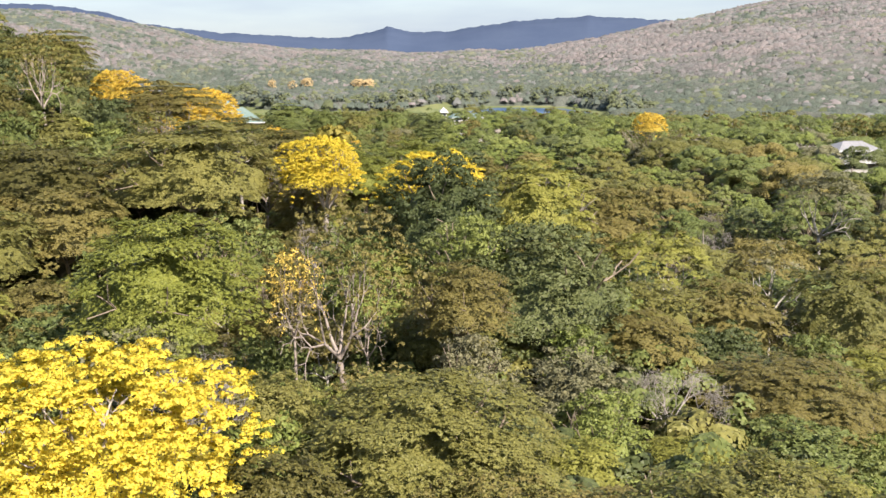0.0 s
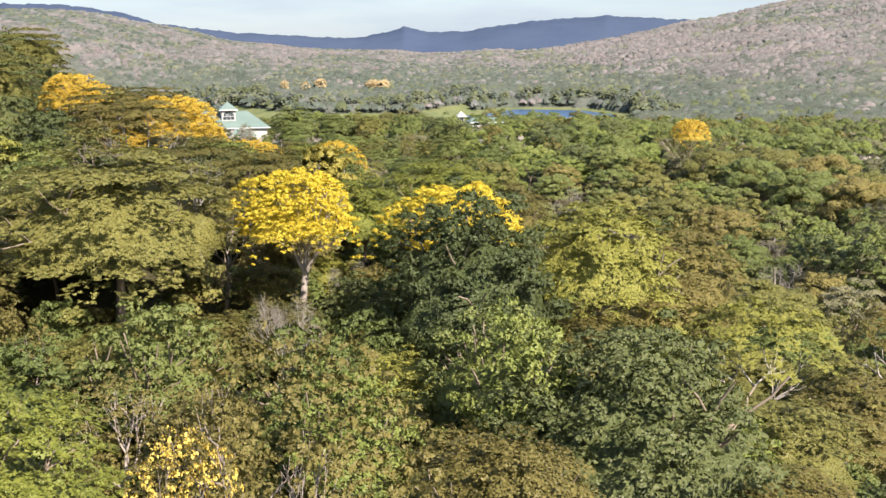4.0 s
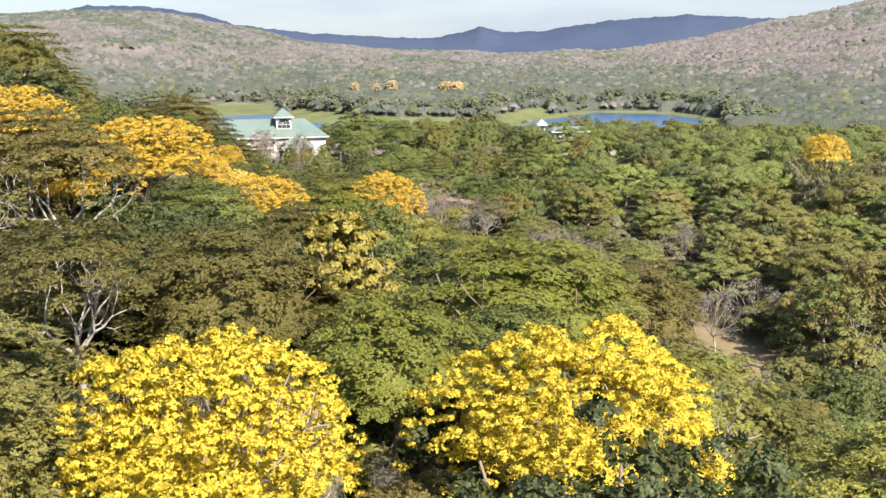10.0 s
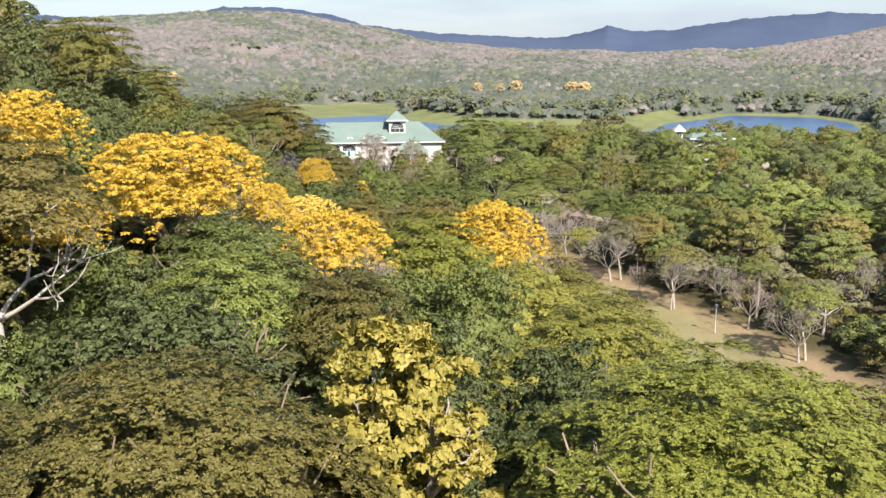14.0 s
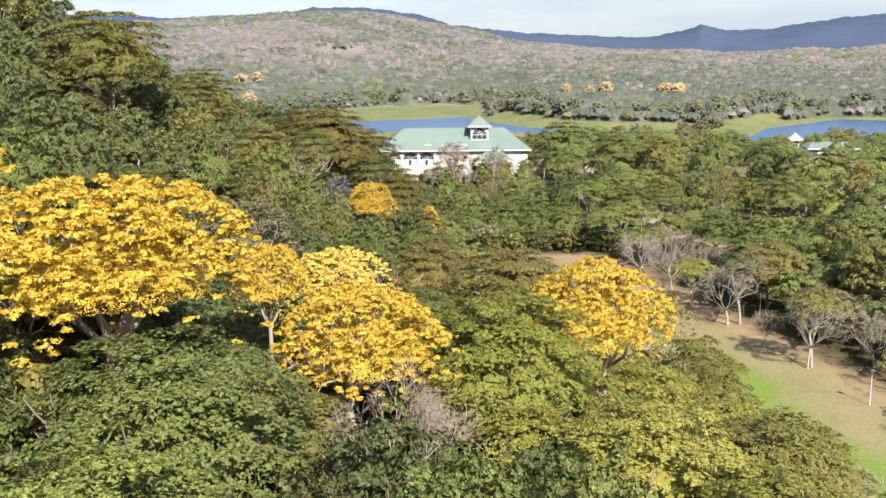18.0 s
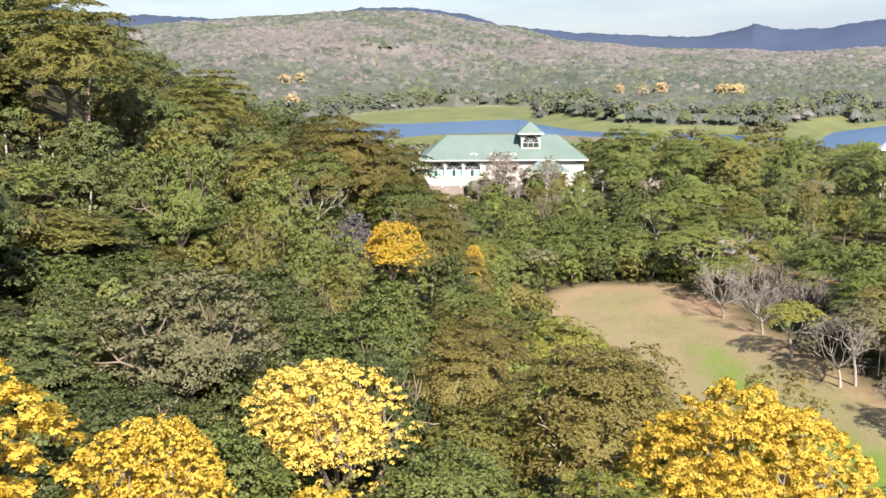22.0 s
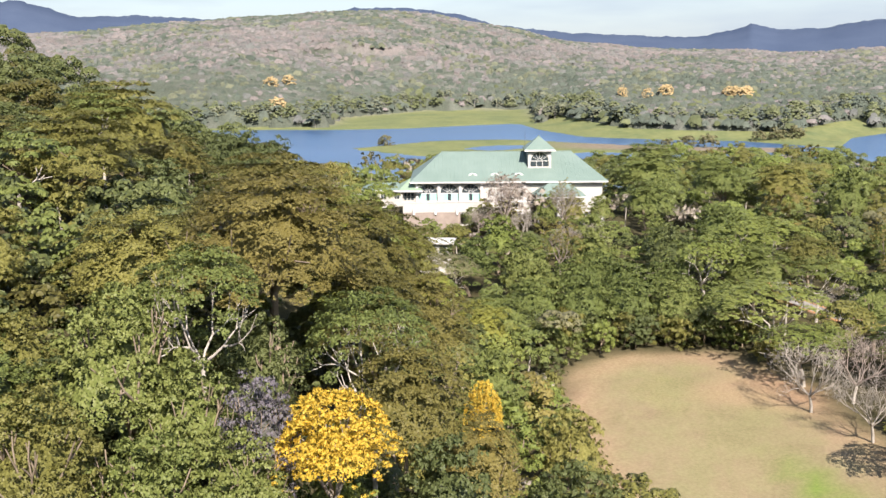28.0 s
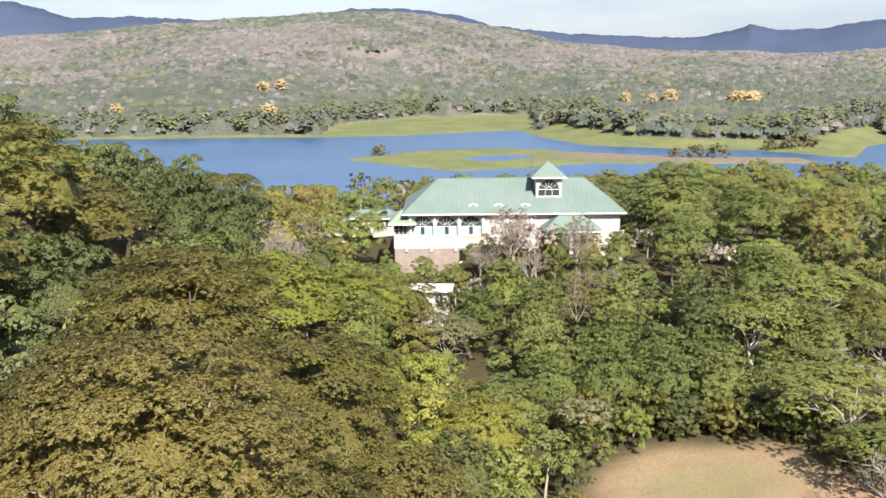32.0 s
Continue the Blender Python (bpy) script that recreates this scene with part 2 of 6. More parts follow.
BARK = {
    "pale": bark_material("bark_pale", (0.20, 0.178, 0.152), (0.39, 0.355, 0.312)),
    "grey": bark_material("bark_grey", (0.16, 0.135, 0.11), (0.36, 0.31, 0.26)),
    "tan": bark_material("bark_tan", (0.150, 0.120, 0.100), (0.320, 0.270, 0.225)),
    "dry": bark_material("twig_grey", (0.13, 0.112, 0.095), (0.29, 0.258, 0.222)),
    "pink": bark_material("twig_pinkish", (0.145, 0.116, 0.098), (0.30, 0.25, 0.215)),
    "brown": bark_material("bark_brown", (0.09, 0.07, 0.05), (0.24, 0.19, 0.14)),
}


def ground_material():
    """Leaf litter under the forest, mown dry grass on the clearing, wet green reed along the lake."""
    k = Nodes("ground_cover")
    p = k.place()
    n_big, n_mid, n_fine = k.noise(0.035, 4, 0.6, p), k.noise(0.25, 5, 0.6, p), k.noise(3.0, 4, 0.65, p)
    litter = k.mix(0.5, k.ramp(n_mid, (0.3, (0.032, 0.030, 0.014)), (0.7, (0.070, 0.058, 0.030))), k.ramp(n_fine, (0.3, (0.026, 0.030, 0.012)), (0.7, (0.080, 0.065, 0.036))))
    dry = k.ramp(n_mid, (0.25, (0.185, 0.128, 0.086)), (0.5, (0.205, 0.155, 0.095)), (0.75, (0.185, 0.162, 0.085)))
    grass = k.mix(k.ramp(n_big, (0.60, (0, 0, 0)), (0.85, (1, 1, 1))), dry, k.ramp(n_fine, (0.3, (0.150, 0.175, 0.040)), (0.7, (0.230, 0.235, 0.070))))
    worn = k.noise(0.11, 5, 0.7, k.add("ShaderNodeMapping", Vector=p, Rotation=(0, 0, 0.48), Scale=(1.0, 0.35, 1.0)).outputs[0])
    grass = k.mix(k.ramp(worn, (0.40, (0, 0, 0)), (0.62, (0.75, 0.75, 0.75))), grass, k.ramp(n_mid, (0.3, (0.125, 0.118, 0.052)), (0.7, (0.170, 0.160, 0.075))))
    bare = k.n.new("ShaderNodeAttribute")
    bare.attribute_name = "bare"
    grass = k.mix(bare.outputs["Fac"], grass, k.ramp(n_fine, (0.3, (0.24, 0.140, 0.090)), (0.7, (0.29, 0.190, 0.125))))
    grass = k.mix(0.25, grass, k.ramp(n_fine, (0.35, (0.10, 0.085, 0.045)), (0.65, (0.27, 0.23, 0.13))))
    fresh = k.n.new("ShaderNodeAttribute")
    fresh.attribute_name = "fresh"
    grass = k.mix(fresh.outputs["Fac"], grass, k.ramp(n_fine, (0.3, (0.085, 0.135, 0.022)), (0.7, (0.135, 0.185, 0.038))))
    reed = k.mix(k.ramp(n_big, (0.35, (0, 0, 0)), (0.6, (1, 1, 1))), k.ramp(n_mid, (0.3, (0.070, 0.092, 0.040)), (0.7, (0.112, 0.128, 0.058))),
                 k.ramp(n_mid, (0.3, (0.108, 0.122, 0.048)), (0.7, (0.155, 0.158, 0.068))))
    mud = k.n.new("ShaderNodeAttribute")
    mud.attribute_name = "mud"
    reed = k.mix(mud.outputs["Fac"], reed, k.ramp(n_mid, (0.3, (0.11, 0.085, 0.065)), (0.7, (0.19, 0.155, 0.115))))
    # low growth under the hill woods, paled by haze put into the colour
    hazy_scrub = k.n.new("ShaderNodeAttribute")
    hazy_scrub.attribute_name = "hazy_scrub"
    litter = k.mix(hazy_scrub.outputs["Fac"], litter, k.ramp(n_mid, (0.3, (0.135, 0.130, 0.090)), (0.7, (0.215, 0.200, 0.150))))
    a, b = k.n.new("ShaderNodeAttribute"), k.n.new("ShaderNodeAttribute")
    a.attribute_name, b.attribute_name = "clearing", "marsh"
    col = k.mix(a.outputs["Fac"], litter, grass)
    col = k.mix(b.outputs["Fac"], col, reed)
    return k.end(k.surface(col, 0.95, normal=k.bump(n_fine, 0.6, 0.12), spec=0.1))


def water_material():
    k = Nodes("lake_water")
    p = k.place()
    stretch = k.add("ShaderNodeMapping", Vector=p, Scale=(0.5, 1.0, 1.0)).outputs[0]
    waves = k.math("ADD", k.noise(0.9, 3, 0.6, stretch), k.math("MULTIPLY", k.noise(0.05, 3, 0.5, p), 0.6))
    col = k.ramp(k.noise(0.012, 3, 0.5, p), (0.3, (0.026, 0.064, 0.140)), (0.7, (0.042, 0.088, 0.176)))
    return k.end(k.surface(col, 0.28, normal=k.bump(waves, 0.35, 0.25), spec=0.35))


def plain(name, low, high, rough=0.7, scale=2.0, metal=0.0, bump=0.2, spec=0.4):
    """A weathered surface: two tones in broad stains and fine grain."""
    k = Nodes(name)
    n1, n2 = k.noise(scale * 0.25, 5, 0.6, k.coords()), k.noise(scale * 6, 4, 0.6, k.coords())
    f = k.math("ADD", k.math("MULTIPLY", n1, 0.7), k.math("MULTIPLY", n2, 0.3))
    return k.end(k.surface(k.ramp(f, (0.3, low), (0.7, high)), rough, metal, k.bump(n2, bump, 0.02), spec))


def canopy_material():
    """Closed woods seen from far off: each crown has its tone, from green to bare grey, with some haze put in."""
    k = Nodes("hill_canopy")
    p = k.place()
    dry, tone = k.n.new("ShaderNodeAttribute"), k.n.new("ShaderNodeAttribute")
    dry.attribute_name, tone.attribute_name = "dryness", "tone"
    fine = k.noise(0.9, 4.0, 0.7, p)
    col = k.ramp(dry.outputs["Fac"], (0.02, (0.076, 0.086, 0.064)), (0.28, (0.098, 0.104, 0.084)), (0.5, (0.124, 0.118, 0.106)), (0.75, (0.150, 0.133, 0.123)), (1.0, (0.168, 0.148, 0.138)))
    col = k.mix(1.0, col, k.ramp(tone.outputs["Fac"], (0.0, (0.82, 0.82, 0.82)), (1.0, (1.15, 1.15, 1.15))), "MULTIPLY")
    col = k.mix(0.8, col, k.mix(1.0, col, k.ramp(fine, (0.3, (0.55, 0.55, 0.55)), (0.7, (1.35, 1.35, 1.35))), "MULTIPLY"))
    return k.end(k.surface(col, 0.9, normal=k.bump(fine, 0.7, 1.5), spec=0.1))


MAT = {
    "canopy": canopy_material(),
    "ground": ground_material(),
    "water": water_material(),
    "wall": plain("white_plaster", (0.30, 0.285, 0.262), (0.40, 0.385, 0.36), 0.85),
    "trim": plain("white_paint", (0.40, 0.39, 0.38), (0.49, 0.48, 0.47), 0.5),
    "roof": plain("green_sheet_metal", (0.100, 0.142, 0.122), (0.140, 0.184, 0.162), 0.6, 0.8, 0.0, 0.1),
    "roof_old": plain("faded_green_sheet", (0.15, 0.21, 0.15), (0.22, 0.29, 0.20), 0.6, 1.2),
    "roof_grey": plain("grey_sheet", (0.15, 0.15, 0.15), (0.25, 0.24, 0.24), 0.5, 1.2),
    "stone": plain("pinkish_stone", (0.17, 0.135, 0.115), (0.26, 0.215, 0.185), 0.9, 3.0, 0.0, 0.6),
    "curtain": plain("teal_curtain", (0.18, 0.36, 0.32), (0.33, 0.52, 0.47), 0.8),
    "dark_metal": plain("dark_metal", (0.04, 0.04, 0.045), (0.09, 0.09, 0.095), 0.5),
    "asphalt": plain("grey_asphalt", (0.16, 0.15, 0.145), (0.26, 0.245, 0.235), 0.9, 2.0),
    "clay": plain("orange_clay", (0.42, 0.20, 0.09), (0.55, 0.30, 0.15), 0.8),
    # the range's blue is distance haze, put into its base colour
    "ridge": plain("far_hazy_forest", (0.042, 0.058, 0.096), (0.058, 0.076, 0.115), 1.0, 0.02, spec=0.0),
}
k = Nodes("window_glass")
MAT["glass"] = k.end(k.surface((0.035, 0.045, 0.05), 0.06, spec=0.6))

# ---- helpers ----


def mesh_from(name, verts, faces, material, smooth=False, rim=None, normals=None):
    me = bpy.data.meshes.new(name)
    verts, faces = np.asarray(verts, np.float32), np.asarray(faces, np.int32)
    k = faces.shape[1]
    me.vertices.add(len(verts))
    me.vertices.foreach_set("co", verts.ravel())
    me.loops.add(faces.size)
    me.loops.foreach_set("vertex_index", faces.ravel())
    me.polygons.add(len(faces))
    me.polygons.foreach_set("loop_start", np.arange(0, faces.size, k, dtype=np.int32))
    if smooth:
        me.polygons.foreach_set("use_smooth", np.ones(len(faces), bool))
    me.materials.append(material)
    if rim is not None:
        me.attributes.new("rim", "FLOAT_VECTOR", "POINT").data.foreach_set("vector", np.asarray(rim, np.float32).ravel())
    me.update(calc_edges=True)
    if normals is not None:
        me.polygons.foreach_set("use_smooth", np.ones(len(faces), bool))
        me.normals_split_custom_set_from_vertices(normals)
    return me


def child(name, me, parent, label=""):
    ob = new(name, me)
    ob.parent = parent
    return tagged(ob, label) if label else ob


def part(name, bm, material, parent, label=""):
    me = bpy.data.meshes.new(name)
    bmesh.ops.recalc_face_normals(bm, faces=bm.faces)
    bm.to_mesh(me)
    bm.free()
    me.materials.append(material)
    return child(name, me, parent, label)


def box(bm, x0, x1, y0, y1, z0, z1, bevel=0.0):
    r = bmesh.ops.create_cube(bm, size=1.0)
    for v in r["verts"]:
        v.co = Vector((x0 + (v.co.x + 0.5) * (x1 - x0), y0 + (v.co.y + 0.5) * (y1 - y0), z0 + (v.co.z + 0.5) * (z1 - z0)))
    if bevel:
        es = list({e for v in r["verts"] for e in v.link_edges})
        bmesh.ops.bevel(bm, geom=es, offset=bevel, segments=1, affect="EDGES")
    return bm


def poly(bm, pts, faces):
    vs = [bm.verts.new(p) for p in pts]
    for f in faces:
        bm.faces.new([vs[i] for i in f])
    return bm


# ---- the lie of the land ----


def smooth(a, b, x):
    t = np.clip((x - a) / (b - a), 0, 1)
    return t * t * (3 - 2 * t)


def wobble(x, y, size, seed=0.0):
    """Cheap rolling unevenness, about -1 to 1."""
    a, b = x / size + seed, y / size - seed * 0.7
    return (np.sin(a * 1.7 + np.sin(b * 1.3 + seed)) + np.sin(b * 2.1 + np.sin(a * 0.9)) + np.sin((a + b) * 1.1 + seed * 2)) / 3


def inside(poly_pts, x, y):
    """Signed distance to a polygon, positive inside."""
    x, y = np.asarray(x, float), np.asarray(y, float)
    best, odd = np.full(x.shape, 1e9), np.zeros(x.shape, bool)
    n = len(poly_pts)
    for i in range(n):
        (ax, ay), (bx, by) = poly_pts[i], poly_pts[(i + 1) % n]
        dx, dy = bx - ax, by - ay
        t = np.clip(((x - ax) * dx + (y - ay) * dy) / (dx * dx + dy * dy), 0, 1)
        best = np.minimum(best, np.hypot(x - ax - t * dx, y - ay - t * dy))
        cross = ((ay > y) != (by > y)) & (x < (bx - ax) * (y - ay) / (by - ay + 1e-12) + ax)
        odd ^= cross
    return np.where(odd, best, -best)


# plan of the clearing, the lake and its reed island
CLEARING = [(-56, 283), (-51, 262), (-43, 246), (-27, 228), (-10, 205), (6, 185), (20, 170), (32, 176), (25, 196), (15, 214), (4, 232), (-8, 250), (-20, 270), (-31, 290), (-40, 298), (-50, 294)]
LAKE = [(-900, 560), (-600, 640), (-430, 712), (-370, 738), (-320, 752), (-280, 775), (-240, 820), (-218, 838), (-188, 785), (-150, 742), (-100, 735),
        (-60, 738), (-14, 712), (-6, 772), (22, 826), (45, 876), (74, 872), (106, 862), (126, 800), (118, 720), (82, 640), (30, 560), (-20, 540), (-70, 530), (-130, 470), (-190, 430), (-260, 420), (-420, 380), (-700, 330), (-1000, 330)]
ISLAND = [(-252, 634), (-240, 660), (-226, 690), (-188, 710), (-142, 697), (-92, 690), (-40, 700), (-30, 680), (-92, 660), (-134, 655), (-156, 626), (-185, 606), (-220, 620)]
MEADOW = [(-322, 750), (-355, 840), (-329, 945), (-252, 980), (-208, 842), (-215, 835), (-240, 818), (-280, 773)]
POOL = [(-202, 648), (-193, 672), (-172, 684), (-158, 672), (-175, 644)]
FOOT_Y = [-200, 0, 60, 90, 125, 150, 175, 200, 225, 250, 275, 300, 340, 400]
FOOT_X = [60, 52, 45, 38, 26, 12, -6, -22, -36, -52, -62, -74, -100, -140]
# crest heights of the wooded hills by compass direction, seen from the middle of the flight
HILL_A = [-80, -60, -45, -39, -34.5, -30, -26.5, -24, -20, -16.5, -13, -9, -5, 0, 4, 7.5, 10.5, 13.7, 16.8, 20, 25, 32, 50]
HILL_E = [1.0, 0.9, 0.9, 1.25, 1.85, 2.15, 2.42, 2.42, 2.02, 1.45, 0.88, 0.35, 0.1, 0.05, 0.2, 0.5, 1.0, 1.7, 2.3, 2.95, 3.6, 3.8, 3.5]
RIDGE_A = [-70, -52, -47, -42.8, -40, -37, -33, -28, -25, -22, -19, -17, -13, -11, -7, -5.6, -4.2, -3, -1.6, 0.5, 2.2, 4.9, 8.9, 11.5, 14, 20, 40]
RIDGE_E = [1.2, 2.0, 2.4, 2.85, 2.0, 2.1, 1.9, 1.9, 2.5, 2.5, 2.1, 1.5, 1.05, 0.95, 0.75, 0.78, 1.05, 1.4, 1.1, 1.12, 1.4, 1.75, 2.0, 1.85, 1.7, 1.5, 1.2]
HUB = (-20.0, 110.0)


def ground(x, y):
    """Height of the ground; works on arrays."""
    x, y = np.asarray(x, float), np.asarray(y, float)
    d = np.interp(y, FOOT_Y, FOOT_X) - x
    slope = 17 * smooth(-2, 34, d) + np.clip(d - 34, 0, 60) * (0.30 * smooth(60, 130, y) + 0.34 * smooth(150, 215, y)) * (1 - 0.7 * smooth(225, 310, y))
    slope = slope * (1 - smooth(275, 400, y)) * (1 - smooth(90, 320, d) * 0.9)
    z = 10.5 + slope + 1.2 * wobble(x, y, 22) * smooth(6, 20, np.abs(inside(CLEARING, x, y)))
    z = z + 5.5 * np.exp(-(((x + 88) / 34) ** 2 + ((y - 376) / 24) ** 2))
    z = z + 7 * np.exp(-(((x - 75) / 45) ** 2 + ((y - 262) / 60) ** 2)) + 1.5 * np.exp(-(((x - 20) / 40) ** 2 + ((y - 330) / 60) ** 2)) - 4.5 * smooth(395, 470, y) * smooth(-50, 0, x)
    # the wooded hills beyond the lake
    dx, dy = x - HUB[0], y - HUB[1]
    r, a = np.hypot(dx, dy), np.degrees(np.arctan2(dx, dy))
    crest = 50 + 1750 * np.tan(np.radians(np.interp(a, HILL_A, HILL_E)))
    rise = smooth(640, 1750, r) * 0.80 + 0.20 * smooth(620, 900, r)
    far = 3 + (crest - 18) * rise * (1 - 0.75 * smooth(1900, 2900, r)) + 7 * wobble(x, y, 120, 2.0) * smooth(800, 1200, r) + 4 * wobble(x, y, 45, 4.0) * smooth(760, 900, r)
    back = smooth(470, 640, r)
    z = z * (1 - back) + far * back
    lake = inside(LAKE, x, y)
    z = np.where(lake > np.where(y > 600, -260, -45), np.minimum(z, 0.8 + np.maximum(-lake - 8, 0) * 0.22), z)
    z = np.where(lake > 0, -1.5 * smooth(0, 14, lake) + 0.35 * (1 - smooth(0, 6, lake)), z)
    meadow = inside(MEADOW, x, y)
    z = np.where((meadow > -180) & (lake < 0), np.minimum(z, 0.8 + np.maximum(-meadow, 0) * 0.24), z)
    isl = np.minimum(inside(ISLAND, x, y), -inside(POOL, x, y))
    return np.where(isl > -6, np.maximum(z, 0.45 * smooth(-6, 3, isl) - 0.12), z)


def steps(*spans):
    out = []
    for a, b, s in spans:
        out.extend(np.arange(a, b, s))
    out.append(spans[-1][1])
    return np.array(out)


gx = steps((-4200, -1200, 150), (-1200, -520, 20), (-520, -200, 8), (-200, -70, 5), (-70, 40, 2.5), (40, 140, 5), (140, 400, 12), (400, 1400, 25), (1400, 4200, 150))
gy = steps((-800, -60, 40), (-60, 165, 5), (165, 300, 2.5), (300, 340, 5), (340, 900, 8), (900, 2100, 25), (2100, 4500, 120))
GX, GY = np.meshgrid(gx, gy)
GZ = ground(GX, GY)
GZ = GZ - 5 * smooth(760, 950, np.hypot(GX - HUB[0], GY - HUB[1])) * smooth(60, 140, -inside(LAKE, GX, GY)) * smooth(20, 60, -inside(MEADOW, GX, GY))
nx, ny = len(gx), len(gy)
ii = (np.arange(ny - 1)[:, None] * nx + np.arange(nx - 1)[None, :]).ravel()
ground_mesh = mesh_from("ground", np.stack([GX.ravel(), GY.ravel(), GZ.ravel()], 1), np.stack([ii, ii + 1, ii + nx + 1, ii + nx], 1), MAT["ground"], True)
fx, fy = GX.ravel(), GY.ravel()
c_in = inside(CLEARING, fx, fy)
lake_d = inside(LAKE, fx, fy)
isl_d = inside(ISLAND, fx, fy)
swath = np.abs((fx + 23.6) * 0.887 + (fy - 251.9) * 0.463 + 0.9 * np.sin(fy * 0.21)) - 1.6 * smooth(245, 225, fy)
masks = {
    "clearing": smooth(-3.0, 1.5, c_in + 1.2 * wobble(fx, fy, 5)),
    "fresh": np.clip((1 - smooth(0.6, 3.0, swath + 0.8 * wobble(fx, fy, 3.0, 2.0))) * (1 - smooth(258, 270, fy)) + 0.22 * (1 - smooth(240, 262, fy)) * (0.6 + 0.4 * wobble(fx, fy, 7, 4.0)), 0, 1) * smooth(0, 3, c_in),
    "bare": np.clip(smooth(0.3, 0.8, wobble(fx, fy, 9, 1.0)) * 0.55 + (1 - smooth(0.0, 5.0, np.abs(c_in - 1))) * 0.6, 0, 1),
    "marsh": np.clip(smooth(-42, -30, lake_d) * smooth(600, 640, fy) * smooth(-235, -200, fx) * (1 - smooth(5, 25, fx)) + smooth(-16, -8, lake_d) + smooth(-4, 0, isl_d) + smooth(-10, 4, inside(MEADOW, fx, fy)), 0, 1),
    "hazy_scrub": smooth(560, 640, np.hypot(fx - HUB[0], fy - HUB[1])),
    "mud": smooth(-175, -130, fx) * smooth(-8, 4, isl_d) * smooth(660, 675, fy),
}
for key, values in masks.items():
    at = ground_mesh.attributes.new(key, "FLOAT", "POINT")
    at.data.foreach_set("value", values.astype(np.float32))
tagged(new("ground", ground_mesh), "forest floor, dry mown clearing and reedy lake shore", "ground", kind="structure")

wx = np.linspace(-1300, 320, 40)
wy = np.linspace(300, 900, 30)
WX, WY = np.meshgrid(wx, wy)
jj = (np.arange(29)[:, None] * 40 + np.arange(39)[None, :]).ravel()
tagged(new("water", mesh_from("water", np.stack([WX.ravel(), WY.ravel(), np.zeros(WX.size)], 1), np.stack([jj, jj + 1, jj + 41, jj + 40], 1), MAT["water"])),
       "calm blue lake water with light ripples", "lake", kind="structure")

# the far mountain range, blue with haze put into its colour
ra = np.linspace(-75, 45, 700)
re = np.interp(ra, RIDGE_A, RIDGE_E) + 0.05 * wobble(ra * 10, ra * 0, 4.0, 1) + 0.04 * wobble(ra * 10, ra * 0, 1.1, 3) + 0.022 * wobble(ra * 10, ra * 0, 0.37, 5)
ring = []
for dist, share in ((3300, 0.0), (3500, 0.45), (3750, 0.8), (4000, 1.0), (4300, 0.6)):
    top = 50 + 4000 * np.tan(np.radians(re if share == 1.0 else np.interp(ra, RIDGE_A, RIDGE_E)))
    s, c = np.sin(np.radians(ra)), np.cos(np.radians(ra))
    zz = 10 + (top - 10) * share
    ring.append(np.stack([HUB[0] + s * dist, HUB[1] + c * dist, zz], 1))
rv = np.concatenate(ring)
rj = (np.arange(4)[:, None] * 700 + np.arange(699)[None, :]).ravel()
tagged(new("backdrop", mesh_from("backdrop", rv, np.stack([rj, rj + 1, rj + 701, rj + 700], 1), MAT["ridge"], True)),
       "distant forested mountain range on the horizon, blue with painted haze", "mountains", kind="structure")

# ---- trees ----
rng = np.random.default_rng(7)


def unit(v):
    return v / (np.linalg.norm(v, axis=-1, keepdims=True) + 1e-9)


def sprays(P, N, D, L, W, fold=0.25):
    """Leaf sprays: bent kites at P with normal N, pointing along D."""
    N = unit(N)
    D = unit(D - N * (D * N).sum(1, keepdims=True))
    S = np.cross(N, D)
    L, W = np.asarray(L).reshape(-1, 1), np.asarray(W).reshape(-1, 1)
    v = np.stack([P - D * L * 0.5, P + S * W * 0.5 - N * W * fold + D * L * 0.08, P + D * L * 0.5 - N * L * 0.12, P - S * W * 0.5 - N * W * fold + D * L * 0.08], 1)
    n = len(P)
    return v.reshape(-1, 3), np.arange(4 * n).reshape(n, 4)[:, ::-1]


KITE = np.array([[-1, 0, 0], [0, 1, 0], [1, 0, 0], [0, -1, 0]], float)


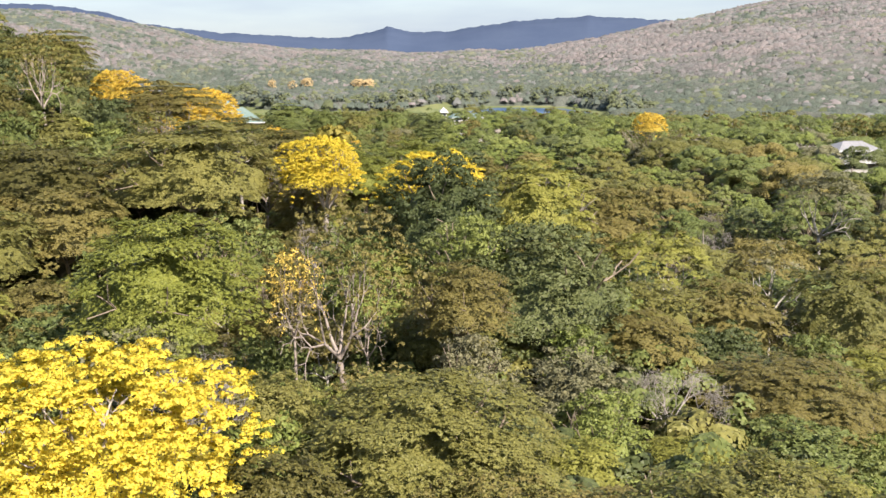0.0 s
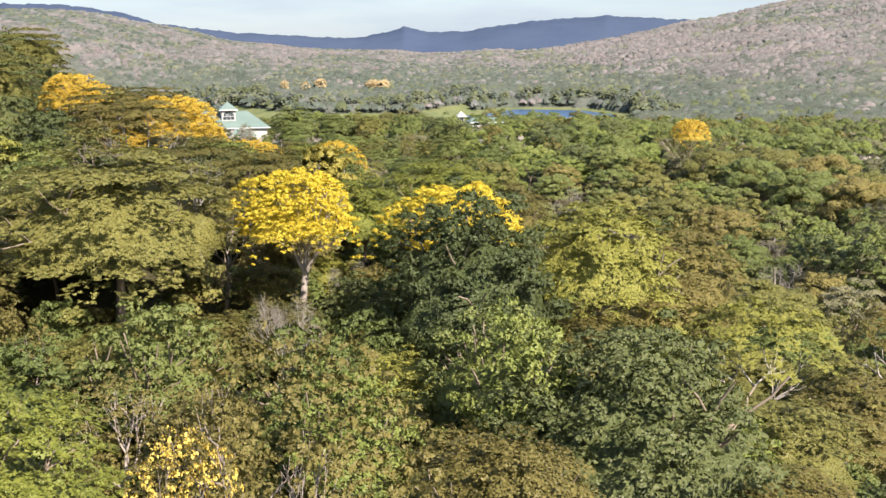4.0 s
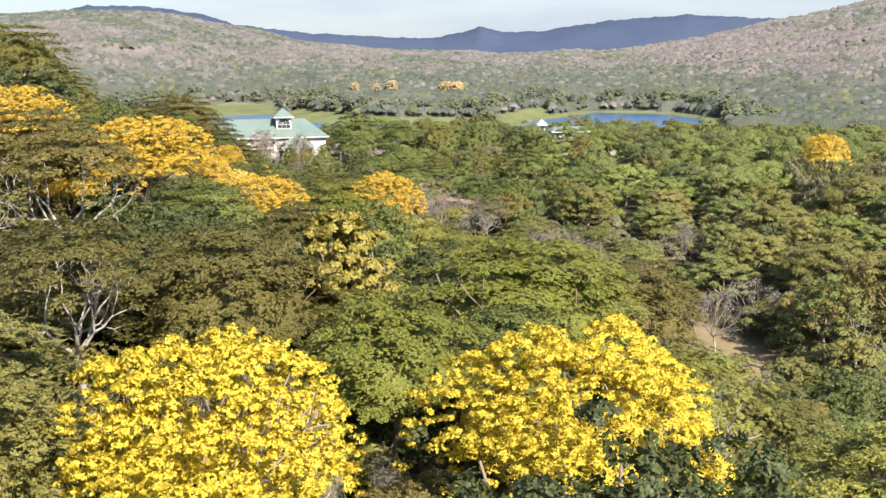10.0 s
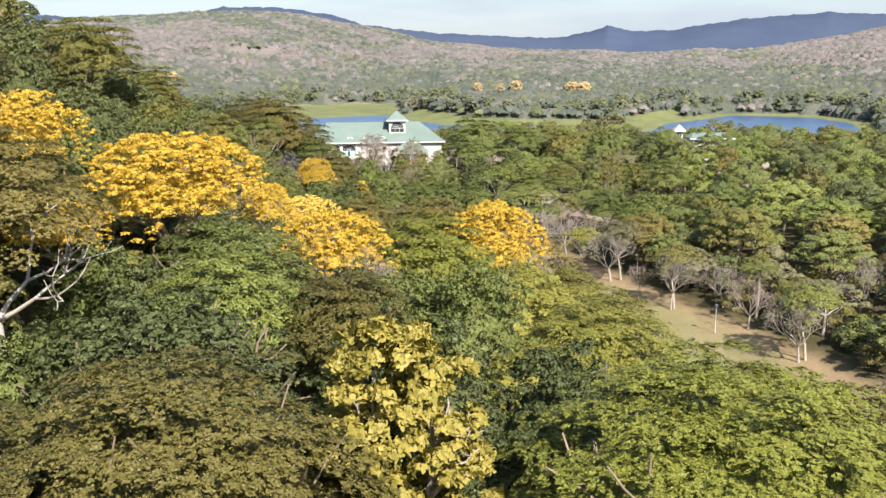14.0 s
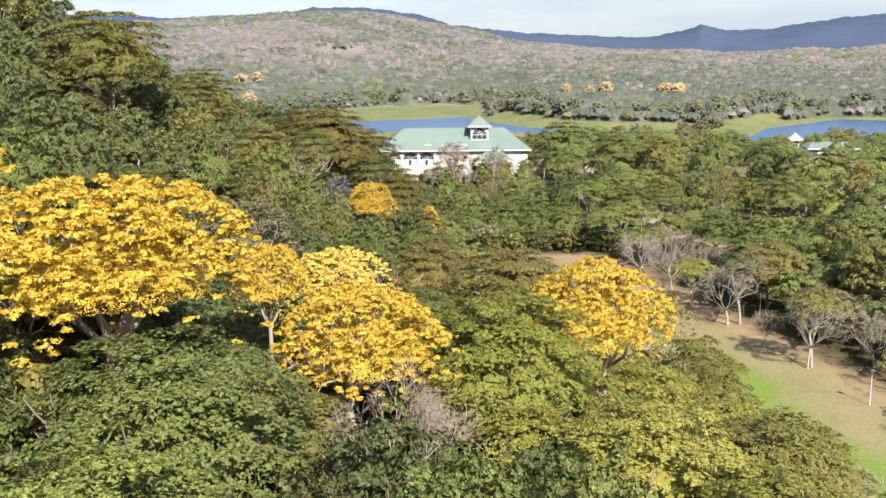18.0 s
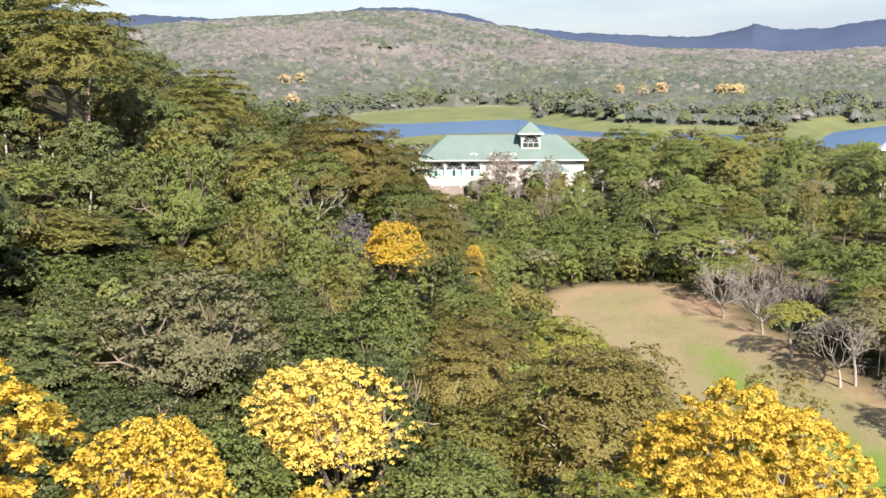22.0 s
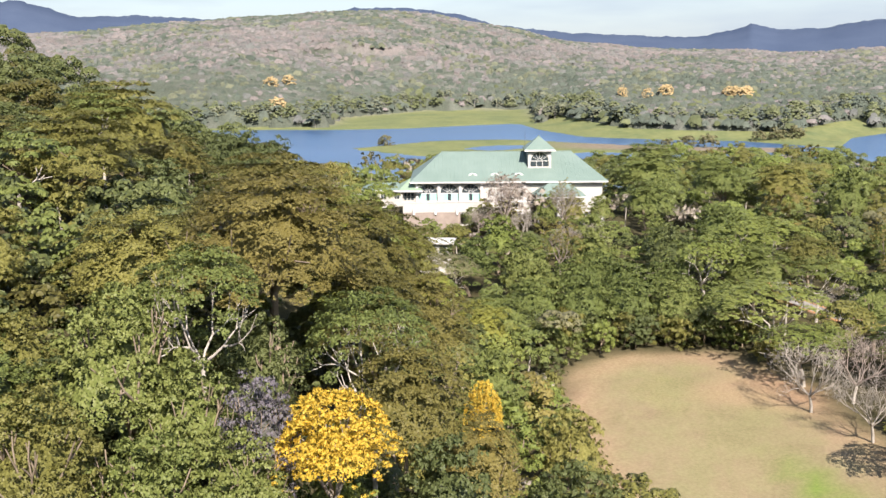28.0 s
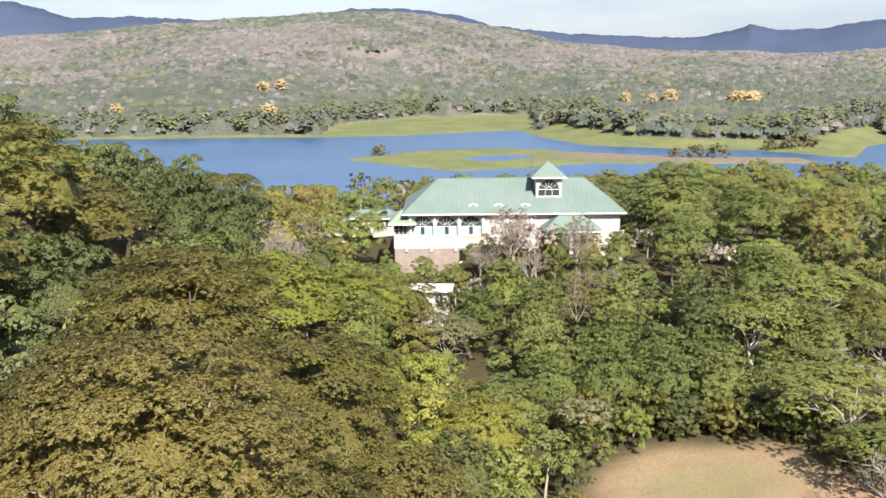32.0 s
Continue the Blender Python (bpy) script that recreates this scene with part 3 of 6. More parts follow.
def lumps(r, C, rad, tall, lean, m=5):
    """Small uneven leafy domes at C with ragged hems, for crowns too far off to tell sprays apart."""
    n = len(C)
    rad = np.asarray(rad).reshape(-1, 1)
    ang = np.arange(m)[None, :] * 2 * np.pi / m + r.uniform(0, 6.3, (n, 1)) + r.normal(0, 0.18, (n, m))
    cols = [(C + np.stack([r.normal(0, 0.1, n), r.normal(0, 0.1, n), np.full(n, tall)], 1) * rad)[:, None]]
    for share, height in ((0.58, 0.72), (1.08, -0.22)):
        rr = rad * share * (1 + r.normal(0, 0.17, (n, m)))
        cols.append(C[:, None] + np.stack([np.cos(ang) * rr, np.sin(ang) * rr, rad * tall * (height + r.normal(0, 0.12, (n, m)))], 2))
    v = np.concatenate(cols, 1)
    i = np.arange(m)
    j = (i + 1) % m
    f = np.concatenate([np.stack([i * 0, 1 + i, 1 + j], 1), np.stack([1 + i, 1 + m + i, 1 + m + j], 1), np.stack([1 + i, 1 + m + j, 1 + j], 1)])
    faces = (np.arange(n) * (2 * m + 1))[:, None, None] + f[None]
    hem = np.zeros((n, 2 * m + 1, 3))
    hem[:, 1:1 + m, 0], hem[:, 1 + m:, 0] = 0.5, 1.15
    nrm = unit(unit((v - C[:, None]) * np.array([1, 1, 1 / max(tall, 0.3)]) + np.array([0, 0, 0.25])) + 0.8 * lean[:, None])
    return v.reshape(-1, 3), faces.reshape(-1, 3), nrm.reshape(-1, 3), hem.reshape(-1, 3)


def tubes(segs, sides=5):
    """Tapered limbs: rows of start, end, start radius, end radius."""
    s = np.asarray(segs, float)
    a, b, ra_, rb_ = s[:, 0:3], s[:, 3:6], s[:, 6], s[:, 7]
    d = unit(b - a)
    ref = np.where(np.abs(d[:, 2:3]) > 0.9, np.array([[1.0, 0, 0]]), np.array([[0, 0, 1.0]]))
    u = unit(np.cross(d, ref))
    w = np.cross(d, u)
    ang = np.arange(sides) * 2 * np.pi / sides
    circle = u[:, None] * np.cos(ang)[None, :, None] + w[:, None] * np.sin(ang)[None, :, None]
    v = np.concatenate([a[:, None] + circle * ra_[:, None, None], b[:, None] + circle * rb_[:, None, None]], 1)
    i = np.arange(sides)
    f = np.stack([i, (i + 1) % sides, (i + 1) % sides + sides, i + sides], 1)
    faces = (np.arange(len(s)) * 2 * sides)[:, None, None] + f[None]
    return v.reshape(-1, 3), faces.reshape(-1, 4)


def limbs(r, start, way, length, radius, depth, spread, lift, segs, tips, forks=(2, 3)):
    """Grows a limb in two bent pieces and forks it."""
    mid = start + way * length * 0.5 + r.normal(0, 0.05, 3) * length
    way2 = unit(way + r.normal(0, 0.18, 3) + np.array([0, 0, lift]))
    end = mid + way2 * length * 0.5
    segs.append((*start, *mid, radius, radius * 0.82))
    segs.append((*mid, *end, radius * 0.82, radius * 0.62))
    if depth == 0:
        tips.append(end)
        return
    n = r.integers(forks[0], forks[1] + 1)
    turn = r.uniform(0, 2 * np.pi)
    side = unit(np.cross(way2, np.array([0.3, 0.5, 0.81])))
    up = np.cross(way2, side)
    for i in range(n):
        q = turn + i * 2 * np.pi / n + r.normal(0, 0.3)
        w = unit(way2 + (side * np.cos(q) + up * np.sin(q)) * spread * r.uniform(0.7, 1.3) + np.array([0, 0, lift]))
        limbs(r, end, w, length * r.uniform(0.62, 0.85), radius * 0.6, depth - 1, spread, lift, segs, tips, forks)


def skeleton_of(r, R, H, kind):
    """Trunk and limbs of a tree of crown radius R and height H."""
    trunk, segs, tips = [], [], []
    if kind in ("umbrella", "open", "feather"):
        fork, n, reach, depth, lift, spread, rad = 0.42 * H, 5, 0.50 * R, 3 if kind == "open" else 2, 0.12, 0.65, 0.018 * H
    elif kind == "bare":
        fork, n, reach, depth, lift, spread, rad = 0.27 * H, 6, 0.40 * R, 4, 0.10, 0.50, 0.018 * H
    elif kind == "tall_bare":
        fork, n, reach, depth, lift, spread, rad = 0.50 * H, 5, 0.36 * R, 4, 0.10, 0.60, 0.017 * H
    elif kind == "sparse":
        fork, n, reach, depth, lift, spread, rad = 0.42 * H, 4, 0.42 * R, 4, 0.04, 0.62, 0.014 * H
    elif kind in ("flower", "citron"):
        fork, n, reach, depth, lift, spread, rad = 0.40 * H, 5, 0.42 * R, 3, 0.08, 0.62, 0.022 * H
    else:
        fork, n, reach, depth, lift, spread, rad = 0.32 * H, 5, 0.44 * R, 2, 0.10, 0.60, 0.024 * H
    bend = r.normal(0, 0.055 * H, 2)
    p0, p1, p2 = np.array([0, 0, -1.2]), np.array([bend[0] * 0.4, bend[1] * 0.4, fork * 0.5]), np.array([bend[0], bend[1], fork])
    trunk += [(*p0, *p1, rad * 1.45, rad * 1.05), (*p1, *p2, rad * 1.05, rad * 0.85)]
    for i in range(n):
        q = i * 2 * np.pi / n + r.normal(0, 0.25)
        out = 1.15 if kind in ("umbrella", "open", "feather") else 1.25 if kind == "sparse" else 1.1 if kind == "bare" else 0.75
        w = unit(np.array([np.cos(q) * out, np.sin(q) * out, r.uniform(0.55, 1.0)]))
        limbs(r, p2, w, reach * r.uniform(0.8, 1.15), rad * 0.62, depth, spread, lift, segs, tips)
    return trunk, segs, np.array(tips)


def dome(r, n, R, H, rim, squash=1.0):
    """Points over a crown: dome from the rim height to the top, evenly spread with jitter."""
    i = np.arange(n) + 0.5
    rr = np.sqrt(i / n) * R
    q = i * 2.39996 + r.normal(0, 0.25, n)
    rr = rr * (1 + r.normal(0, 0.05, n))
    lobes = 1 + 0.13 * np.sin(q * 3 + r.uniform(0, 6)) + 0.08 * np.sin(q * 5 + r.uniform(0, 6))
    x, y = rr * np.cos(q) * lobes, rr * np.sin(q) * lobes
    t = np.clip(rr / R, 0, 1.05)
    z = rim + (H - rim) * np.sqrt(np.clip(1.12 - t ** 2, 0.02, 1)) / np.sqrt(1.12)
    # each limb carries a small dome of its own, with creases between
    j = np.arange(24) + 0.5
    cx, cy = np.sqrt(j / 24) * R * np.cos(j * 2.39996 + 1.0), np.sqrt(j / 24) * R * np.sin(j * 2.39996 + 1.0)
    cx, cy = cx + r.normal(0, 0.07 * R, 24), cy + r.normal(0, 0.07 * R, 24)
    near = np.sqrt(((x[:, None] - cx) ** 2 + (y[:, None] - cy) ** 2).min(1)) / (0.21 * R)
    z = z + (H - rim) * (0.05 - 0.13 * np.clip(near, 0, 1.4) ** 2)
    return np.stack([x, y, z], 1)


# leaf masses of a crown by nearness: number of masses, sprays in each, length of a spray in metres, size of a mass as a share of the crown
PADS = {"umbrella": ((190, 42, 0.34, 0.098), (120, 19, 0.56, 0.120), (80, 1, 1, 0.130), (26, 1, 1, 0.225), (12, 1, 1, 0.28)),
        "open": ((190, 34, 0.34, 0.092), (120, 15, 0.56, 0.112), (60, 1, 1, 0.120), (24, 1, 1, 0.20), (10, 1, 1, 0.28)),
        "feather": ((200, 36, 0.34, 0.092), (130, 17, 0.56, 0.115), (80, 1, 1, 0.130), (26, 1, 1, 0.225), (12, 1, 1, 0.28))}
PUFFS = {"round": ((110, 44, 0.30, 0.130), (70, 20, 0.50, 0.155), (60, 1, 1, 0.165), (24, 1, 1, 0.25), (9, 1, 1, 0.36)),
         "dense": ((190, 50, 0.32, 0.115), (110, 20, 0.56, 0.135), (84, 1, 1, 0.140), (30, 1, 1, 0.22), (12, 1, 1, 0.32)),
         "shrub": ((40, 14, 0.44, 0.16), (32, 9, 0.6, 0.2), (16, 1, 1, 0.28), (9, 1, 1, 0.36), (5, 1, 1, 0.45)),
         "flower": ((900, 24, 0.21, 0.050), (340, 12, 0.40, 0.078), (110, 1, 1, 0.11), (36, 1, 1, 0.19), (16, 1, 1, 0.25)),
         "citron": ((230, 30, 0.46, 0.115), (90, 12, 0.45, 0.13), (50, 6, 0.7, 0.15), (20, 3, 1.1, 0.2), (10, 2, 1.4, 0.25)),
         "sparse": ((300, 9, 0.26, 0.080), (190, 6, 0.40, 0.10), (110, 4, 0.75, 0.14), (30, 3, 1.5, 0.2), (8, 2, 2.4, 0.25))}


def crown_of(r, R, H, kind, lod):
    """Leaf sprays of a crown. lod 0 near to 4 far."""
    if kind in PADS:
        m, per, size, share = PADS[kind][lod]
        pads = dome(r, m, R * 0.88, H, (0.70 if kind == "open" else 0.56) * H)
        pads[:, 2] += r.normal(0, 0.022 * H, len(pads))
        if kind != "open":
            low = dome(r, int(m * 0.7), R * 0.84, H * 0.76, 0.42 * H)
            pads = np.concatenate([pads, low[np.hypot(low[:, 0], low[:, 1]) > 0.45 * R]])
        # shelves: the masses gather at a few heights
        shelf = 0.085 * H
        pads[:, 2] = pads[:, 2] * 0.3 + np.round(pads[:, 2] / shelf + r.normal(0, 0.25, len(pads))) * shelf * 0.7
        pr = R * share
        if lod >= 2:
            away = unit(np.stack([pads[:, 0], pads[:, 1], np.full(len(pads), 0.8 * R)], 1))
            return lumps(r, pads, pr * r.uniform(0.8, 1.6, len(pads)), 0.62, away)
        C = np.repeat(pads, per, 0)
        n = len(C)
        big = np.repeat(r.uniform(0.6, 1.35, len(pads)), per)
        q, d = r.uniform(0, 2 * np.pi, n), np.sqrt(r.uniform(0, 1, n)) * big
        out = unit(np.stack([C[:, 0], C[:, 1], C[:, 2] * 0 + 0.01], 1))
        sag = np.clip(np.hypot(C[:, 0], C[:, 1]) / R, 0, 1)
        P = C + np.stack([np.cos(q) * d * pr * 1.2, np.sin(q) * d * pr * 1.2, r.normal(0, 0.05, n) - d * d * pr * 0.30], 1)
        P[:, 2] -= (np.stack([np.cos(q) * d, np.sin(q) * d], 1) * out[:, :2]).sum(1) * pr * sag * 0.5
        N = np.stack([out[:, 0] * sag * 0.45, out[:, 1] * sag * 0.45, np.ones(n)], 1) + r.normal(0, 0.24, (n, 3))
        D = np.stack([np.cos(q), np.sin(q), r.normal(-0.1, 0.2, n)], 1) + r.normal(0, 0.5, (n, 3))
        L = size * R / 6 * r.uniform(0.6, 1.4, n)
        shade = np.stack([out[:, 0] * sag * 0.7 + np.cos(q) * d * 0.45, out[:, 1] * sag * 0.7 + np.sin(q) * d * 0.45, np.ones(n)], 1)
        return (*sprays(P, N, D, L, L * r.uniform(0.6, 0.95, n)), np.repeat(unit(unit(shade) + 0.35 * unit(N)), 4, 0), np.tile(KITE, (n, 1)))
    m, per, size, share = PUFFS[kind][lod]
    if kind in ("round", "shrub", "dense"):
        rim = {"round": 0.40, "shrub": 0.2, "dense": 0.34}[kind] * H
        puffs = dome(r, m, R * 0.9, H * 0.96, rim)
        skirt = dome(r, m // 2, R * 0.9, H * 0.66, rim * 0.62)
        puffs = np.concatenate([puffs, skirt[np.hypot(skirt[:, 0], skirt[:, 1]) > 0.5 * R]])
        puffs += r.normal(0, 0.045 * R, puffs.shape) + np.array([[0, 0, 1]]) * r.normal(0, 0.045 * H, (len(puffs), 1))
        rad, scale = share * R, {"round": R / 4.2, "dense": R / 5.5, "shrub": R / 2.0}[kind]
    elif kind == "flower":
        a = dome(r, int(m * 0.66), R * 0.98, H, 0.60 * H)
        b = dome(r, int(m * 0.50), R * 0.90, H * 0.90, 0.52 * H)
        puffs = np.concatenate([a, b[np.hypot(b[:, 0], b[:, 1]) > 0.3 * R]])
        puffs += r.normal(0, 0.028 * R, puffs.shape)
        rad, scale = share * R, R / 4.5
    elif kind == "citron":
        puffs = np.concatenate([dome(r, int(m * 0.4), R * 0.85, H, 0.50 * H), dome(r, int(m * 0.35), R * 0.95, H * 0.82, 0.40 * H), dome(r, int(m * 0.25), R * 0.85, H * 0.62, 0.28 * H)])
        rad, scale = share * R, R / 2.5
    else:
        puffs = np.concatenate([dome(r, int(m * 0.68), R, H, 0.50 * H), dome(r, int(m * 0.32), R * 0.8, H * 0.85, 0.45 * H)])
        puffs += r.normal(0, 0.06 * R, puffs.shape)
        rad, scale = share * R, R / 4.3
    if lod >= 2 and kind in ("round", "dense", "shrub", "flower"):
        return lumps(r, puffs, rad * r.uniform(0.75, 1.45, len(puffs)), 0.75, unit(puffs - np.array([[0, 0, H * 0.5]])))
    C = np.repeat(puffs, per, 0)
    n = len(C)
    big = np.repeat(r.uniform(0.6, 1.45, len(puffs)), per)[:, None]
    v = unit(r.normal(0, 1, (n, 3)))
    v[:, 2] = np.abs(v[:, 2]) * 0.95 - 0.3
    P = C + v * rad * big * np.array([[1.2, 1.2, 0.8]]) * r.uniform(0.45, 1.05, (n, 1))
    N = v + np.array([[0, 0, 0.5]]) + r.normal(0, 0.35, (n, 3))
    D = r.normal(0, 1, (n, 3))
    L = size * scale * r.uniform(0.6, 1.4, n)
    middle = np.array([[0, 0, H * 0.55]])
    shade = unit(unit(v) + 0.8 * unit(C - middle) + np.array([[0, 0, 0.2]]))
    return (*sprays(P, N, D, L, L * r.uniform(0.65, 1.0, n)), np.repeat(unit(shade + 0.35 * unit(N)), 4, 0), np.tile(KITE, (n, 1)))


# the leafy inside of a crown: share of the radius, of the height, height of its rim
CORE = {"umbrella": (0.76, 0.84, 0.46), "feather": (0.76, 0.84, 0.46), "round": (0.74, 0.80, 0.34), "dense": (0.78, 0.84, 0.30), "flower": (0.70, 0.80, 0.58)}


def inner_mass(r, R, H, wide, tall, rim, rings=7, m=18):
    """Leaves deep in the crown, which close it against the sky: an uneven bowl upside down."""
    t = np.linspace(0.03, 1.0, rings)[:, None]
    q = np.arange(m)[None, :] * 2 * np.pi / m + r.normal(0, 0.05, (rings, m))
    rr = t * R * wide * (1 + r.normal(0, 0.07, (rings, m)))
    z = H * rim + H * (tall - rim) * np.sqrt(np.clip(1.06 - t * t, 0, 1)) * (1 + r.normal(0, 0.05, (rings, m)))
    v = np.stack([rr * np.cos(q), rr * np.sin(q), z], 2).reshape(-1, 3)
    i = (np.arange(rings - 1)[:, None] * m + np.arange(m)[None, :]).ravel()
    j = (np.arange(rings - 1)[:, None] * m + (np.arange(m)[None, :] + 1) % m).ravel()
    f = np.stack([i, i + m, j + m, j], 1)
    n = unit(v - np.array([[0, 0, H * rim * 0.7]]))
    hem = np.zeros((len(v), 3))
    hem[-m:, 0] = 1.0
    return v, f, n, hem


def twigs_of(r, tips, count, length, width):
    """A haze of fine bare twigs about the limb tips."""
    C = tips[r.integers(0, len(tips), count)]
    D = unit(r.normal(0, 1, (count, 3)) + np.array([0, 0, 0.5]))
    L = length * r.uniform(0.5, 1.3, count)
    P = C + D * L[:, None] * 0.5 + r.normal(0, length * 0.25, (count, 3))
    return sprays(P, r.normal(0, 1, (count, 3)), D, L, width)


# kind: crown radius, height, bark, variants
KINDS = {
    "umbrella": (6.0, 11.5, "brown", 3), "open": (5.5, 11.0, "pale", 2), "feather": (5.5, 11.0, "grey", 2),
    "round": (4.2, 10.5, "brown", 3), "dense": (5.5, 12.0, "brown", 2), "shrub": (2.0, 3.4, "brown", 2),
    "flower": (4.5, 12.5, "grey", 3), "citron": (2.5, 9.5, "grey", 1), "sparse": (4.3, 14.0, "tan", 2),
    "bare": (5.0, 9.0, "pale", 3), "tall_bare": (4.2, 15.0, "grey", 2),
}
DEEP = {"citron": 1.25, "sparse": 1.2, "flower": 0.98, "umbrella": 1.0, "feather": 1.0, "tall_bare": 1.6, "bare": 1.2}
STORE = {}


def template(kind, variant, lod):
    """Meshes of trunk, branches and crown, made once and shared."""
    key = (kind, variant, lod)
    if key in STORE:
        return STORE[key]
    R, H, bark, _ = KINDS[kind]
    r = np.random.default_rng([list(KINDS).index(kind), variant, 5])
    trunk, segs, tips = skeleton_of(r, R, H, kind)
    s = np.array(segs)
    # limbs fill the crown and stay within it
    fork = s[:, 2].min()
    over = (np.max(s[:, 5]) - fork) / (0.93 * H - fork)
    for col in (2, 5):
        s[:, col] = fork + (s[:, col] - fork) / over
    flat = np.percentile(np.hypot(s[:, 3], s[:, 4]), 97) / (0.90 * R)
    s[:, [0, 1, 3, 4]] /= flat
    root = np.array(trunk)
    root[:, [0, 1, 3, 4]] /= flat
    trunk = root
    tips = s[np.isin(np.arange(len(s)), np.flatnonzero(s[:, 7] < np.percentile(s[:, 7], 60)))][:, 3:6]
    if lod:
        s = s[s[:, 6] > np.percentile(s[:, 6], (0, 20, 50)[lod] if kind in ("bare", "tall_bare") else (0, 45, 75)[lod])]
    wood = BARK[bark]
    tv, tf = tubes(trunk, (7, 6, 5, 4)[lod])
    bv, bf = tubes(s, (6, 5, 4, 4)[lod])
    made = {"trunk": mesh_from(kind + "_trunk", tv, tf, wood, True), "branchwork": mesh_from(kind + "_branchwork", bv, bf, wood, True), "fork": fork}
    if kind in ("bare", "tall_bare"):
        cn = ch = None
        cv, cf = twigs_of(r, tips, (1900, 1500, 1000, 300)[lod], 0.8, (0.022, 0.032, 0.05, 0.1)[lod])
    else:
        cv, cf, cn, ch = crown_of(r, R, H, kind, lod)
    if lod < 2 and kind in CORE:
        iv, jf, inn, ih = inner_mass(r, R, H, *CORE[kind])
        cv, cf, cn, ch = np.concatenate([cv, iv]), np.concatenate([cf, jf + len(cv)]), np.concatenate([cn, inn]), np.concatenate([ch, ih])
    made["crown"] = mesh_from(kind + "_crown", cv, cf, LEAF["green"], rim=ch, normals=cn)
    STORE[key] = made
    return made


TINT_WORDS = {"green": "mid-green", "bright": "fresh bright green", "olive": "olive-green", "dark": "dark green", "brown": "brownish olive", "lime": "yellow-green", "spring": "spring green",
              "deep": "dark olive", "grey": "dull grey-green", "dry": "leafless grey-brown", "pink": "leafless pinkish grey", "lemon": "bright lemon-yellow", "gold": "golden yellow", "ochre": "faded yellow", "citron": "citron-yellow", "violet": "violet",
              "far_green": "grey-green", "far_dark": "dark green", "far_grey": "dull grey-green", "far_dry": "leafless grey", "far_pink": "leafless pinkish grey", "far_gold": "yellow-blossomed", "far_low": "yellowish green"}
KIND_WORDS = {
    "umbrella": ("umbrella_tree", "{} spreading tree with flat layered canopy in the forest"), "open": ("umbrella_tree", "{} thin flat crown over pale exposed branches"),
    "feather": ("feathery_tree", "{} feathery broad tree on the forest slope"), "round": ("leafy_tree", "{} rounded leafy tree among forest trees"),
    "dense": ("dense_tree", "{} dense domed tree with heavy foliage"), "shrub": ("shrub", "{} low bushy shrub on the forest floor"),
    "flower": ("flowering_tree", "{} blossoming tree with grey branches, without leaves"), "citron": ("flowering_tree", "{} slender tree with large drooping leaves"),
    "sparse": ("sparse_tree", "{} half-bare tree with pale forked trunk"), "bare": ("bare_tree", "{} tree with pale twisting branches"),
    "tall_bare": ("bare_tree", "{} tall thin tree with bare crown"),
}


def plant(kind, tint, x, y, R=None, top=None, variant=None, lod=0, turn=None, lean=0.0):
    """One tree with its trunk, branches and crown, standing on the ground."""
    r0, h0, _, count = KINDS[kind]
    variant = int(rng.integers(count)) if variant is None else variant
    turn = float(rng.uniform(0, 360)) if turn is None else turn
    z = float(ground(x, y))
    sx = (R or r0 * rng.uniform(0.85, 1.15)) / r0
    sz = ((top - z) / h0) if top else sx * rng.uniform(0.9, 1.1)
    name, words = KIND_WORDS[kind]
    base = tagged(new(name), words.format(TINT_WORDS[tint]), "shrub" if kind == "shrub" else "tree", "forest trees")
    base.matrix_basis = pose(x, y, z, 0, lean, turn)
    made = template(kind, variant, lod)
    # the crown keeps its depth; a tall tree has the longer trunk
    sc = max(min(sz, sx * DEEP.get(kind, 1.12)), 0.66 * sz)
    lift = h0 * (sz - sc * 1.045)
    for key in ("trunk", "branchwork", "crown"):
        ob = child(key, made[key], base)
        if key == "trunk":
            ob.matrix_basis = Matrix.Diagonal((sx, sx, (lift + made["fork"] * sc) / made["fork"], 1))
            continue
        ob.matrix_basis = Matrix.Translation((0, 0, lift)) @ Matrix.Diagonal((sx, sx, sc, 1))
        if key == "branchwork" and kind in ("bare", "tall_bare"):
            ob.material_slots[0].link = "OBJECT"
            ob.material_slots[0].material = BARK[tint]
        if key == "crown":
            ob.material_slots[0].link = "OBJECT"
            ob.material_slots[0].material = BARK[tint] if kind in ("bare", "tall_bare") else LEAF[tint] if lod < 2 or tint not in CLUMPS else CLUMPS[tint]
    return base


